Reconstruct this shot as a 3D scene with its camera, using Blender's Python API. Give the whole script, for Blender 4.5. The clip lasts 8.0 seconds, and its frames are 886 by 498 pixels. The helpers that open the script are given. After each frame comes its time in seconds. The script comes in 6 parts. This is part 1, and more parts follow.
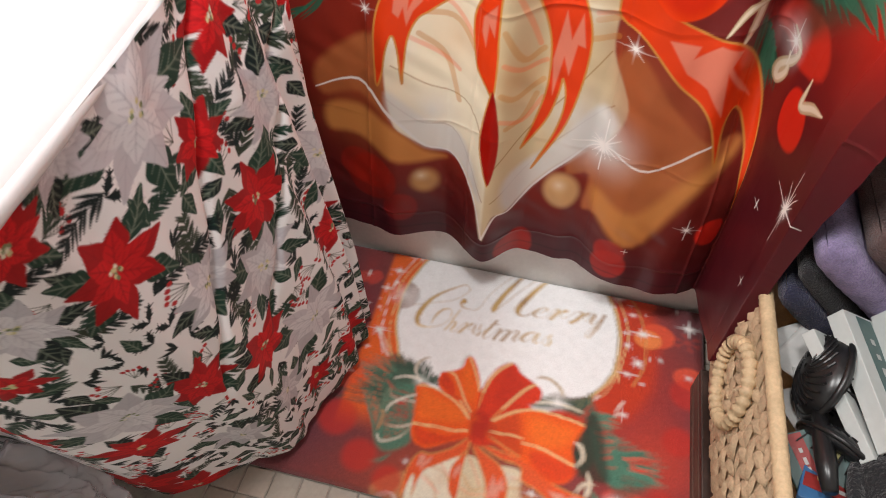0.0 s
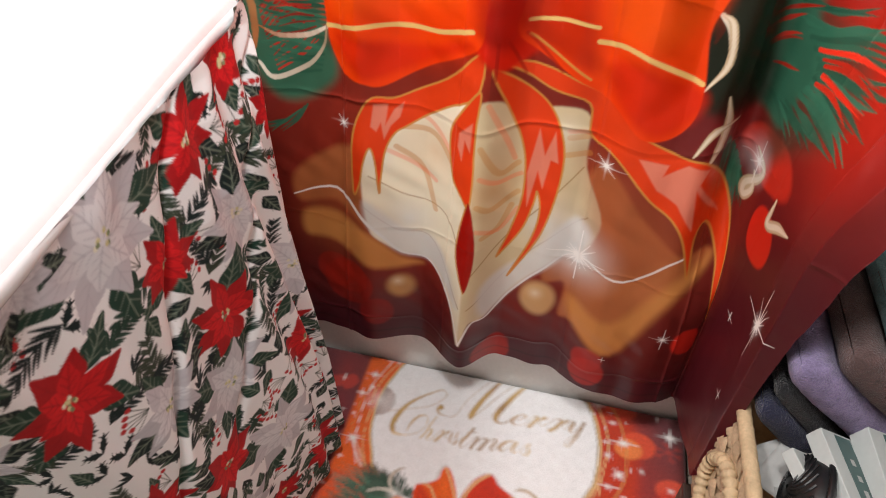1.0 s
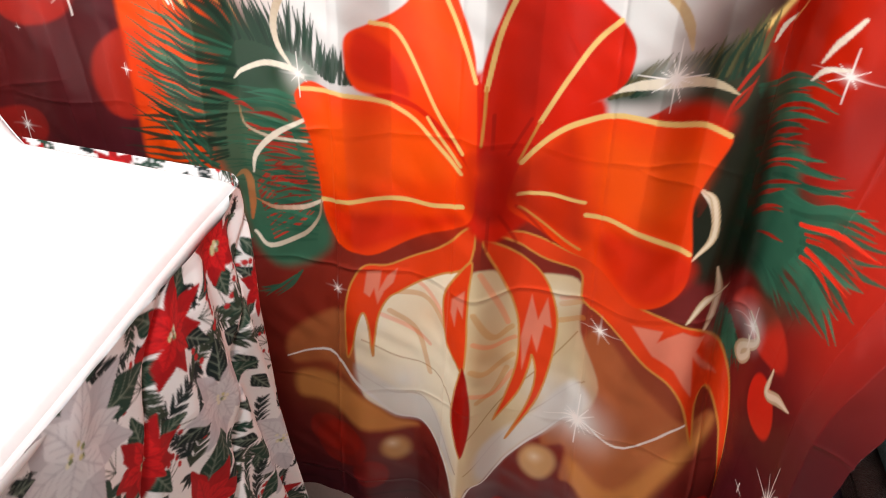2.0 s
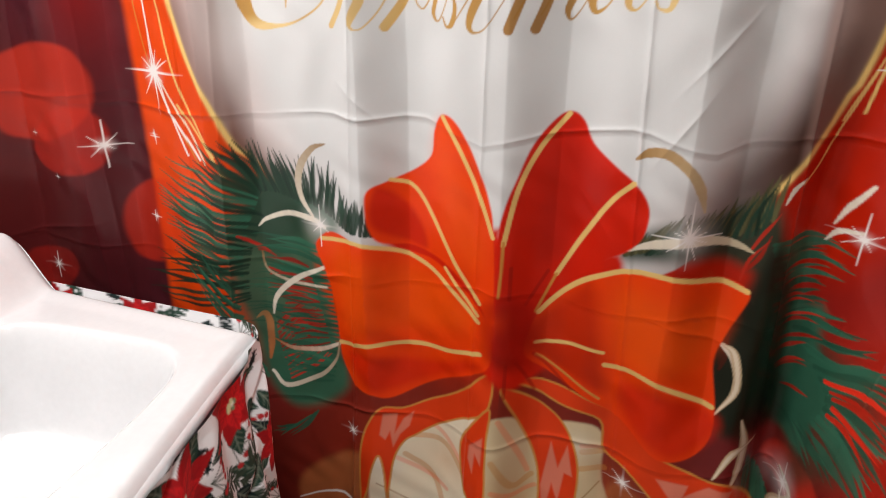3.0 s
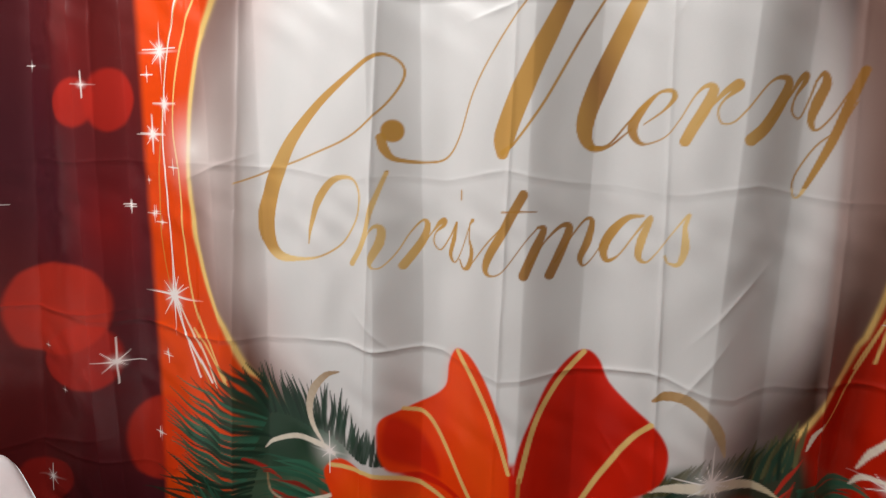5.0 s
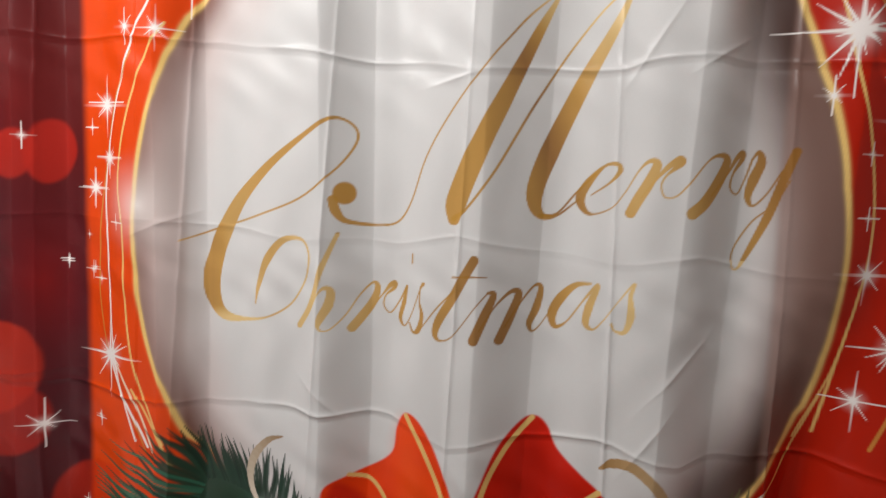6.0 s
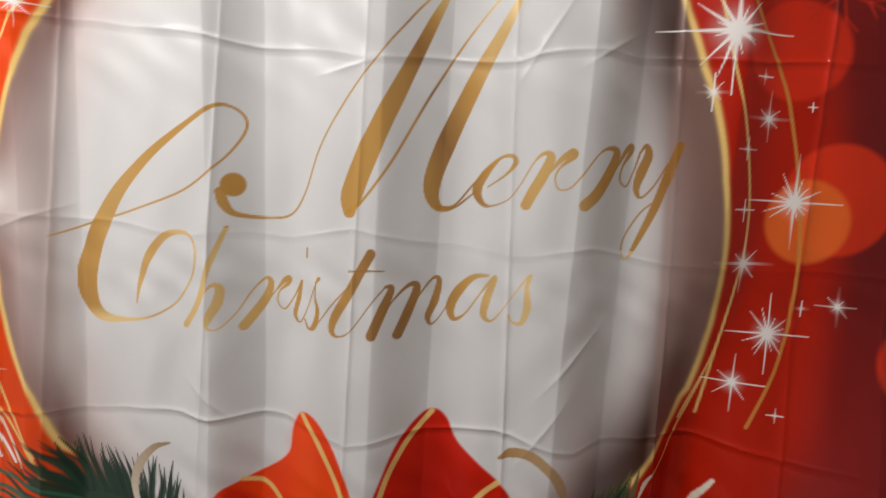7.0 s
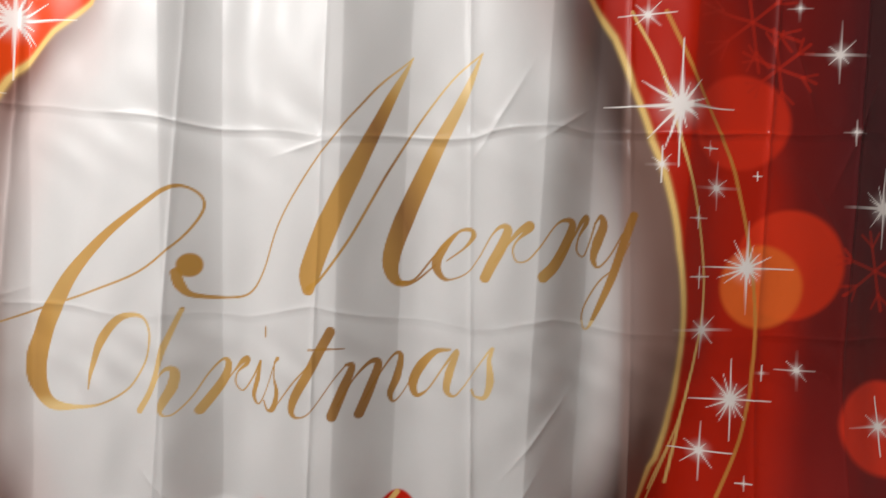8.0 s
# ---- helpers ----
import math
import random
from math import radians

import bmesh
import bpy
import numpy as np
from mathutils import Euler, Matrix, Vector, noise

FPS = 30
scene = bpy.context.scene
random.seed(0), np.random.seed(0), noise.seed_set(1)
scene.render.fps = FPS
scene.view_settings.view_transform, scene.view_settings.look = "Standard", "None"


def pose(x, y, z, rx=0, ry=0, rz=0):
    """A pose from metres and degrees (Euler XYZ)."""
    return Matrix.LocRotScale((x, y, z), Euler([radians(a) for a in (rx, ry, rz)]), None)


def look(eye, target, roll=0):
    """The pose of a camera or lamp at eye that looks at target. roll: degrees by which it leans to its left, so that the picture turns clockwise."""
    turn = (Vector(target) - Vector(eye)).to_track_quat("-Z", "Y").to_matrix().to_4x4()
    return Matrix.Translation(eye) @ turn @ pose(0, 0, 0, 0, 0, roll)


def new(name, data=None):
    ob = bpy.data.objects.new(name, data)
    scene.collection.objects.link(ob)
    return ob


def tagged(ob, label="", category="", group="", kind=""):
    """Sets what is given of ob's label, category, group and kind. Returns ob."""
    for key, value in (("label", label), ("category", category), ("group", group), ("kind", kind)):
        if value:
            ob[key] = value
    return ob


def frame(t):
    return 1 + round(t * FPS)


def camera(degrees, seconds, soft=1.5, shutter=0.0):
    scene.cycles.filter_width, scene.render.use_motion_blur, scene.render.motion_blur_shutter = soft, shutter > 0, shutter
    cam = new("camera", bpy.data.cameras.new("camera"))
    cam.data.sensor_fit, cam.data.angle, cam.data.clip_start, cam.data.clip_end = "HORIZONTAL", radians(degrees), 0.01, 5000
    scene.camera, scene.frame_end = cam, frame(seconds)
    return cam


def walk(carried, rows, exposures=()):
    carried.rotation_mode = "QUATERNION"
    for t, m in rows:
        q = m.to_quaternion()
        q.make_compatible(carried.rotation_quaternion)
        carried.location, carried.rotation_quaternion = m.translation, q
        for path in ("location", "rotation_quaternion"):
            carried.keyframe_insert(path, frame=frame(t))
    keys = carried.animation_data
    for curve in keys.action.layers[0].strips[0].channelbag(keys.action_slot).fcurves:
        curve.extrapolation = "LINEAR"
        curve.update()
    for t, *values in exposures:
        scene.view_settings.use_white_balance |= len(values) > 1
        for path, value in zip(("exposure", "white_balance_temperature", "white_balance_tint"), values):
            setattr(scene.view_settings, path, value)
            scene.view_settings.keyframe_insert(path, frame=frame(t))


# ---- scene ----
cam = camera(67.6, 8.0, soft=1.0)
EXPOSURES = [(0, 0.04), (1, -0.04), (1.7, -0.04), (3, -0.78), (4.5, -1.22), (6.5, -1.38), (8, -1.28)]
PATH = [
    (0, (0.111, -0.893, 1.123), (-0.195, 0.377, -0.391), 0.7),
    (0.5, (0.109, -0.883, 1.128), (-0.202, 0.456, -0.325), 1.4),
    (1, (0.116, -0.861, 1.147), (-0.189, 0.598, -0.187), 2.4),
    (1.5, (0.122, -0.834, 1.174), (-0.191, 0.747, -0.011), 2.3),
    (1.7, (0.123, -0.824, 1.185), (-0.212, 0.792, 0.056), 1.8),
    (2.8, (0.114, -0.793, 1.257), (-0.337, 0.962, 0.411), 0.8),
    (3, (0.115, -0.785, 1.272), (-0.348, 0.988, 0.472), 0.6),
    (3.5, (0.11, -0.776, 1.305), (-0.386, 1.038, 0.625), 0.5),
    (4, (0.1, -0.771, 1.335), (-0.392, 1.087, 0.782), 1.2),
    (4.5, (0.088, -0.775, 1.36), (-0.448, 1.097, 0.907), 1.1),
    (4.7, (0.08, -0.772, 1.376), (-0.433, 1.111, 0.938), 1.1),
    (5.8, (0.087, -0.765, 1.379), (-0.328, 1.179, 1.156), 3.2),
    (6, (0.079, -0.764, 1.401), (-0.269, 1.19, 1.154), 3.1),
    (6.5, (0.086, -0.757, 1.405), (-0.139, 1.215, 1.156), 3.3),
    (7, (0.088, -0.748, 1.404), (0.021, 1.233, 1.141), 3.5),
    (7.5, (0.102, -0.744, 1.405), (0.12, 1.246, 1.207), 2.4),
    (8, (0.103, -0.746, 1.416), (0.106, 1.253, 1.35), 2.1),
]

walk(cam, [(t, look(eye, target, roll)) for t, eye, target, roll in PATH], EXPOSURES)

# ---- light: a bare vanity fitting over the washbasin and a weak ceiling globe ----
world = bpy.data.worlds.new("world")
scene.world = world
world.use_nodes = True
world.node_tree.nodes["Background"].inputs["Color"].default_value = (0.55, 0.6, 0.7, 1)
world.node_tree.nodes["Background"].inputs["Strength"].default_value = 0.05


def area_lamp(name, eye, target, width, height, watts, colour):
    data = bpy.data.lights.new(name, "AREA")
    data.shape, data.size, data.size_y = "RECTANGLE", width, height
    data.energy, data.color = watts, colour
    ob = new(name, data)
    ob.matrix_world = look(eye, target)
    return ob


area_lamp("vanity_light", (-0.72, -0.56, 1.92), (-0.20, -0.20, 0.9), 0.45, 0.14, 16.5, (1.0, 0.985, 0.97))
area_lamp("ceiling_light", (-0.02, -0.70, 2.30), (0.0, -0.66, 0.0), 0.28, 0.28, 19.5, (1.0, 0.985, 0.97))


# ---- materials ----
def srgb(r, g, b):
    f = lambda c: ((c / 255 + 0.055) / 1.055) ** 2.4 if c > 10.3 else c / 255 / 12.92
    return (f(r), f(g), f(b))


def material(name, colour, rough=0.6, metal=0.0, vary=0.15, scale=12.0, bump=0.1, bump_scale=120.0, attribute="", sheen=0.0,
             coat=0.0, alpha=1.0, transmission=0.0, distance=0.002, per_piece=0.0, subsurface=0.0, specular=0.5):
    """A surface with two scales of variation in colour and relief."""
    m = bpy.data.materials.new(name)
    m.use_nodes = True
    nodes, links = m.node_tree.nodes, m.node_tree.links
    shader = nodes["Principled BSDF"]
    place = nodes.new("ShaderNodeTexCoord")
    broad = nodes.new("ShaderNodeTexNoise")
    broad.inputs["Scale"].default_value, broad.inputs["Detail"].default_value = scale, 5
    links.new(place.outputs["Object"], broad.inputs["Vector"])
    fine = nodes.new("ShaderNodeTexNoise")
    fine.inputs["Scale"].default_value, fine.inputs["Detail"].default_value = bump_scale, 4
    links.new(place.outputs["Object"], fine.inputs["Vector"])
    span = nodes.new("ShaderNodeMapRange")
    span.inputs["From Min"].default_value, span.inputs["From Max"].default_value = 0.25, 0.75
    span.inputs["To Min"].default_value, span.inputs["To Max"].default_value = 1 - vary, 1 + vary
    links.new(broad.outputs["Fac"], span.inputs["Value"])
    grain = nodes.new("ShaderNodeMapRange")
    grain.inputs["From Min"].default_value, grain.inputs["From Max"].default_value = 0.25, 0.75
    grain.inputs["To Min"].default_value, grain.inputs["To Max"].default_value = 1 - vary * 0.6, 1 + vary * 0.6
    links.new(fine.outputs["Fac"], grain.inputs["Value"])
    factor = nodes.new("ShaderNodeMath")
    factor.operation = "MULTIPLY"
    links.new(span.outputs[0], factor.inputs[0])
    links.new(grain.outputs[0], factor.inputs[1])
    level = factor.outputs[0]
    if per_piece:
        info = nodes.new("ShaderNodeObjectInfo")
        piece = nodes.new("ShaderNodeMapRange")
        piece.inputs["To Min"].default_value, piece.inputs["To Max"].default_value = 1 - per_piece, 1 + per_piece
        links.new(info.outputs["Random"], piece.inputs["Value"])
        both = nodes.new("ShaderNodeMath")
        both.operation = "MULTIPLY"
        links.new(level, both.inputs[0])
        links.new(piece.outputs[0], both.inputs[1])
        level = both.outputs[0]
    tint = nodes.new("ShaderNodeVectorMath")
    tint.operation = "SCALE"
    if attribute:
        paint = nodes.new("ShaderNodeAttribute")
        paint.attribute_name = attribute
        links.new(paint.outputs["Color"], tint.inputs[0])
    else:
        tint.inputs[0].default_value = colour
    links.new(level, tint.inputs["Scale"])
    links.new(tint.outputs["Vector"], shader.inputs["Base Color"])
    relief = nodes.new("ShaderNodeBump")
    relief.inputs["Strength"].default_value, relief.inputs["Distance"].default_value = bump, distance
    links.new(fine.outputs["Fac"], relief.inputs["Height"])
    links.new(relief.outputs["Normal"], shader.inputs["Normal"])
    gloss = nodes.new("ShaderNodeMapRange")
    gloss.inputs["To Min"].default_value, gloss.inputs["To Max"].default_value = max(0.02, rough - 0.08), min(1.0, rough + 0.08)
    links.new(broad.outputs["Fac"], gloss.inputs["Value"])
    links.new(gloss.outputs[0], shader.inputs["Roughness"])
    shader.inputs["Specular IOR Level"].default_value = specular
    shader.inputs["Metallic"].default_value = metal
    shader.inputs["Sheen Weight"].default_value = sheen
    shader.inputs["Coat Weight"].default_value = coat
    shader.inputs["Alpha"].default_value = alpha
    shader.inputs["Transmission Weight"].default_value = transmission
    shader.inputs["Subsurface Weight"].default_value = subsurface
    shader.inputs["Subsurface Radius"].default_value = (0.004, 0.003, 0.002)
    return m


PORCELAIN = material("porcelain", (0.80, 0.80, 0.81), 0.15, vary=0.03, bump=0.02, coat=0.4)
ENAMEL = material("enamel", (0.84, 0.82, 0.79), 0.3, vary=0.06, scale=6, bump=0.03)
TILE_WHITE = material("white_tile", (0.70, 0.69, 0.66), 0.18, vary=0.06, bump=0.03, per_piece=0.06)
TILE_BLACK = material("black_tile", (0.012, 0.012, 0.014), 0.15, vary=0.2, bump=0.03)
FLOOR_TILE = material("floor_tile", (0.44, 0.39, 0.33), 0.4, vary=0.12, bump=0.06, per_piece=0.1)
GROUT = material("grout", (0.34, 0.31, 0.27), 0.9, vary=0.2, scale=30, bump=0.3)
PAINT = material("wall_paint", (0.62, 0.60, 0.57), 0.7, vary=0.05, scale=4, bump=0.1)
CURTAIN_CLOTH = material("printed_polyester", (1, 1, 1), 0.32, vary=0.03, scale=5, bump=0.05, bump_scale=900, distance=0.0004,
                         attribute="print", sheen=0.0, specular=0.28)
MAT_PILE = material("printed_flannel", (1, 1, 1), 0.9, vary=0.05, scale=60, bump=0.4, bump_scale=420, distance=0.003, attribute="print", sheen=0.3)
SKIRT_CLOTH = material("printed_cotton", (1, 1, 1), 0.75, vary=0.04, scale=7, bump=0.12, bump_scale=1400, distance=0.0004, attribute="print", sheen=0.03, specular=0.2)


# ---- mesh helpers ----
def part(name, bm, mat, parent=None, label="", smooth=False):
    data = bpy.data.meshes.new(name)
    bm.normal_update()
    bm.to_mesh(data)
    bm.free()
    data.materials.append(mat)
    if smooth:
        data.shade_smooth()
    ob = new(name, data)
    ob.parent = parent
    return tagged(ob, label) if label else ob


def thing(name, label, category, at=(0, 0, 0), group="", kind=""):
    ob = new(name)
    ob.location = at
    return tagged(ob, label, category, group, kind)


def box(size, at=(0, 0, 0), bevel=0.0, segments=2, turn=None):
    bm = bmesh.new()
    bmesh.ops.create_cube(bm, size=1, matrix=Matrix.Translation(at) @ (turn or Matrix()) @ Matrix.Diagonal((*size, 1)))
    if bevel:
        bmesh.ops.bevel(bm, geom=bm.edges[:], offset=bevel, segments=segments, profile=0.5, affect="EDGES")
    return bm


def grid_mesh(name, points, mat, parent=None, colours=None, smooth=True, keep=None):
    """A sheet from an array of rows x columns x 3, with a colour for each point."""
    rows, columns = points.shape[:2]
    data = bpy.data.meshes.new(name)
    index = np.arange(rows * columns, dtype=np.int32).reshape(rows, columns)
    quads = np.stack([index[:-1, :-1], index[:-1, 1:], index[1:, 1:], index[1:, :-1]], -1).reshape(-1, 4)
    if keep is not None:
        quads = quads[(keep[:-1, :-1] & keep[1:, 1:]).ravel()]
    data.vertices.add(rows * columns)
    data.vertices.foreach_set("co", points.astype(np.float32).ravel())
    data.loops.add(quads.size)
    data.loops.foreach_set("vertex_index", quads.ravel())
    data.polygons.add(len(quads))
    data.polygons.foreach_set("loop_start", np.arange(0, quads.size, 4, dtype=np.int32))
    data.update(calc_edges=True)
    data.materials.append(mat)
    if colours is not None:
        layer = data.color_attributes.new("print", "FLOAT_COLOR", "POINT")
        layer.data.foreach_set("color", np.concatenate([colours, np.ones(colours.shape[:2] + (1,))], -1).astype(np.float32).ravel())
    if smooth:
        data.shade_smooth()
    ob = new(name, data)
    ob.parent = parent
    return ob


def tube(path, radius, sides=10, closed=False, taper=None):
    """A round bar along a path of points."""
    bm, rings, path = bmesh.new(), [], [Vector(p) for p in path]
    count = len(path)
    for i, p in enumerate(path):
        a, b = (path[i - 1], path[(i + 1) % count]) if closed else (path[max(i - 1, 0)], path[min(i + 1, count - 1)])
        ahead = (b - a).normalized()
        side = ahead.cross(Vector((0, 0, 1)) if abs(ahead.z) < 0.95 else Vector((1, 0, 0))).normalized()
        up, r = side.cross(ahead), radius * (taper[i] if taper else 1)
        rings.append([bm.verts.new(p + r * (math.cos(k * math.tau / sides) * side + math.sin(k * math.tau / sides) * up)) for k in range(sides)])
    for i in range(count if closed else count - 1):
        r, s = rings[i], rings[(i + 1) % count]
        for k in range(sides):
            bm.faces.new((r[k], r[(k + 1) % sides], s[(k + 1) % sides], s[k]))
    if not closed:
        bm.faces.new(rings[0][::-1])
        bm.faces.new(rings[-1])
    bmesh.ops.recalc_face_normals(bm, faces=bm.faces[:])
    return bm


def step(a, b, v):
    t = np.clip((np.asarray(v, float) - a) / (b - a), 0, 1)
    return t * t * (3 - 2 * t)


# ---- painting printed cloth: colours at the points of a sheet ----
class Print:
    """A flat print in metres: columns run along u, rows along v."""

    def __init__(self, u, v, base):
        self.u, self.v = u, v
        self.c = np.ones((len(v), len(u), 3)) * np.array(base)

    def window(self, u0, u1, v0, v1):
        a, b = np.searchsorted(self.u, [u0, u1])
        c, d = np.searchsorted(self.v, [v0, v1])
        if b <= a or d <= c:
            return None
        U, V = np.meshgrid(self.u[a:b], self.v[c:d])
        return (slice(c, d), slice(a, b)), U, V

    def lay(self, where, alpha, colour):
        old = self.c[where]
        self.c[where] = old + (np.asarray(colour) - old) * np.clip(alpha, 0, 1)[..., None]

    def disc(self, u, v, r, colour, alpha=1.0, soft=0.004, squeeze=1.0):
        w = self.window(u - r * squeeze - soft, u + r * squeeze + soft, v - r - soft, v + r + soft)
        if w:
            far = np.hypot((w[1] - u) / squeeze, w[2] - v)
            self.lay(w[0], alpha * (1 - step(r - soft, r + soft, far)), colour)

    def glow(self, u, v, r, colour, alpha=1.0, squeeze=1.0):
        w = self.window(u - r * squeeze, u + r * squeeze, v - r, v + r)
        if w:
            far = np.hypot((w[1] - u) / squeeze, w[2] - v) / r
            self.lay(w[0], alpha * np.clip(1 - far, 0, 1) ** 2, colour)

    def stroke(self, points, width, colour, alpha=1.0, soft=0.0009, shade=None):
        """A line of one width, or of the width at each point."""
        widths = list(width) if hasattr(width, "__len__") else [width] * len(points)
        points, widths = smooth_line(points, widths)
        lo, hi, pad = points.min(0), points.max(0), max(widths) + soft
        w = self.window(lo[0] - pad, hi[0] + pad, lo[1] - pad, hi[1] + pad)
        if not w:
            return
        best = np.full(w[1].shape, 9.0)
        for (p, q, a, b) in zip(points[:-1], points[1:], widths[:-1], widths[1:]):
            m = max(a, b) + 2 * soft
            i, j = np.searchsorted(self.u[w[0][1]], [min(p[0], q[0]) - m, max(p[0], q[0]) + m])
            k, l = np.searchsorted(self.v[w[0][0]], [min(p[1], q[1]) - m, max(p[1], q[1]) + m])
            if j <= i or l <= k:
                continue
            U, V = w[1][k:l, i:j], w[2][k:l, i:j]
            d = q - p
            t = np.clip(((U - p[0]) * d[0] + (V - p[1]) * d[1]) / max(d @ d, 1e-12), 0, 1)
            far = np.hypot(U - p[0] - t * d[0], V - p[1] - t * d[1]) - (a + (b - a) * t) / 2
            best[k:l, i:j] = np.minimum(best[k:l, i:j], far)
        self.lay(w[0], alpha * (1 - step(-soft, soft, best)), shade(w[1], w[2]) if shade else colour)

    def shape(self, points, colour, alpha=1.0, soft=0.0015, shade=None, round_it=True):
        """A filled outline; shade(U, V) may give a colour for every point."""
        points = smooth_line(list(points) + [points[0]], None)[0] if round_it else np.array(list(points) + [points[0]], float)
        lo, hi = points.min(0), points.max(0)
        w = self.window(lo[0] - soft, hi[0] + soft, lo[1] - soft, hi[1] + soft)
        if not w:
            return
        U, V = w[1], w[2]
        inside, far = np.zeros(U.shape, bool), np.full(U.shape, 9.0)
        for p, q in zip(points[:-1], points[1:]):
            d = q - p
            crosses = (p[1] > V) != (q[1] > V)
            inside ^= crosses & (U < p[0] + (V - p[1]) * d[0] / (d[1] if abs(d[1]) > 1e-12 else 1e-12))
            t = np.clip(((U - p[0]) * d[0] + (V - p[1]) * d[1]) / max(d @ d, 1e-12), 0, 1)
            far = np.minimum(far, np.hypot(U - p[0] - t * d[0], V - p[1] - t * d[1]))
        far = np.where(inside, -far, far)
        self.lay(w[0], alpha * (1 - step(-soft, soft, far)), shade(U, V) if shade else colour)

    def star(self, u, v, r, colour=(0.95, 0.9, 0.88), rays=8, seed=0, thick=0.004, core=0.12):
        dice = random.Random(seed)
        self.glow(u, v, r * 0.5, colour, 0.75)
        for k in range(rays):
            cross = k % max(rays // 4, 1) == 0
            a = math.tau * k / rays + (0 if cross else dice.uniform(-0.16, 0.16))
            long = r * (dice.uniform(0.9, 1.12) if cross else dice.uniform(0.3, 0.72))
            tip = (u + long * math.cos(a), v + long * math.sin(a))
            self.stroke([(u, v), ((u + tip[0]) / 2, (v + tip[1]) / 2), tip], [thick, thick * 0.5, 0.0005], colour, 0.95, soft=0.0007)
        self.disc(u, v, r * core, colour, 1.0, soft=r * core * 0.6)


def smooth_line(points, widths, steps=5):
    """A soft curve through the points."""
    p = np.array(points, float)
    closed = np.allclose(p[0], p[-1])
    ext = np.vstack([p[-2] if closed else 2 * p[0] - p[1], p, p[1] if closed else 2 * p[-1] - p[-2]])
    out, wide = [], []
    for i in range(len(p) - 1):
        a, b, c, d = ext[i : i + 4]
        for k in range(steps):
            t = k / steps
            out.append(0.5 * (2 * b + (c - a) * t + (2 * a - 5 * b + 4 * c - d) * t * t + (3 * b - 3 * c + d - a) * t ** 3))
            if widths is not None:
                wide.append(widths[i] + (widths[i + 1] - widths[i]) * t)
    out.append(p[-1])
    if widths is not None:
        wide.append(widths[-1])
    return np.array(out), wide


# ---- the room ----
def slab(name, lo, hi, mat, label, category):
    size = [b - a for a, b in zip(lo, hi)]
    ob = part(name, box(size, [(a + b) / 2 for a, b in zip(lo, hi)]), mat)
    return tagged(ob, label, category, kind="structure")


floor = slab("floor", (-0.98, -1.9, -0.12), (1.32, 0.90, -0.004), GROUT, "bathroom floor of small beige mosaic tiles with grey grout", "floor")
wall_west = slab("wall_west", (-0.98, -1.9, -0.004), (-0.866, 0.90, 2.40), PAINT, "painted wall with white tiles and black liner tiles", "wall")
wall_east = slab("wall_east", (1.20, -1.9, -0.004), (1.32, 0.90, 2.40), PAINT, "plain off-white painted bathroom wall", "wall")
wall_north = slab("wall_north", (-0.866, 0.78, -0.004), (1.20, 0.90, 2.40), PAINT, "plain wall behind the bathtub", "wall")
wall_south = slab("wall_south", (-0.866, -1.9, -0.004), (1.20, -1.78, 2.40), PAINT, "plain off-white painted bathroom wall", "wall")
ceiling = slab("ceiling", (-0.98, -1.9, 2.40), (1.32, 0.90, 2.50), PAINT, "plain off-white bathroom ceiling", "ceiling")


# ---- bathtub behind the curtain ----
def bathtub():
    tub = thing("bathtub", "cream-white enamelled bathtub behind the hanging curtain", "bathtub", (0, 0, 0))
    profile = [(0.010, 0.0), (0.014, 0.04), (0.030, 0.12), (0.040, 0.20), (0.046, 0.30), (0.046, 0.36), (0.038, 0.385), (0.036, 0.41), (0.044, 0.43), (0.060, 0.437), (0.085, 0.43),
               (0.105, 0.40), (0.13, 0.25), (0.18, 0.12), (0.28, 0.09), (0.50, 0.09), (0.62, 0.14), (0.66, 0.40), (0.68, 0.432), (0.76, 0.437), (0.775, 0.42), (0.775, 0.0)]
    for name, lo, hi in (("apron", 0, 7), ("rim", 6, 12), ("tub_shell", 11, len(profile))):
        bm, rows = bmesh.new(), []
        for x in (-0.86, -0.5, 0.0, 0.6, 1.19):
            rows.append([bm.verts.new((x, y, z)) for y, z in profile[lo:hi]])
        for a, b in zip(rows[:-1], rows[1:]):
            for k in range(hi - lo - 1):
                bm.faces.new((a[k], a[k + 1], b[k + 1], b[k]))
        part(name, bm, ENAMEL, tub, smooth=True)
    return tub


bathtub()


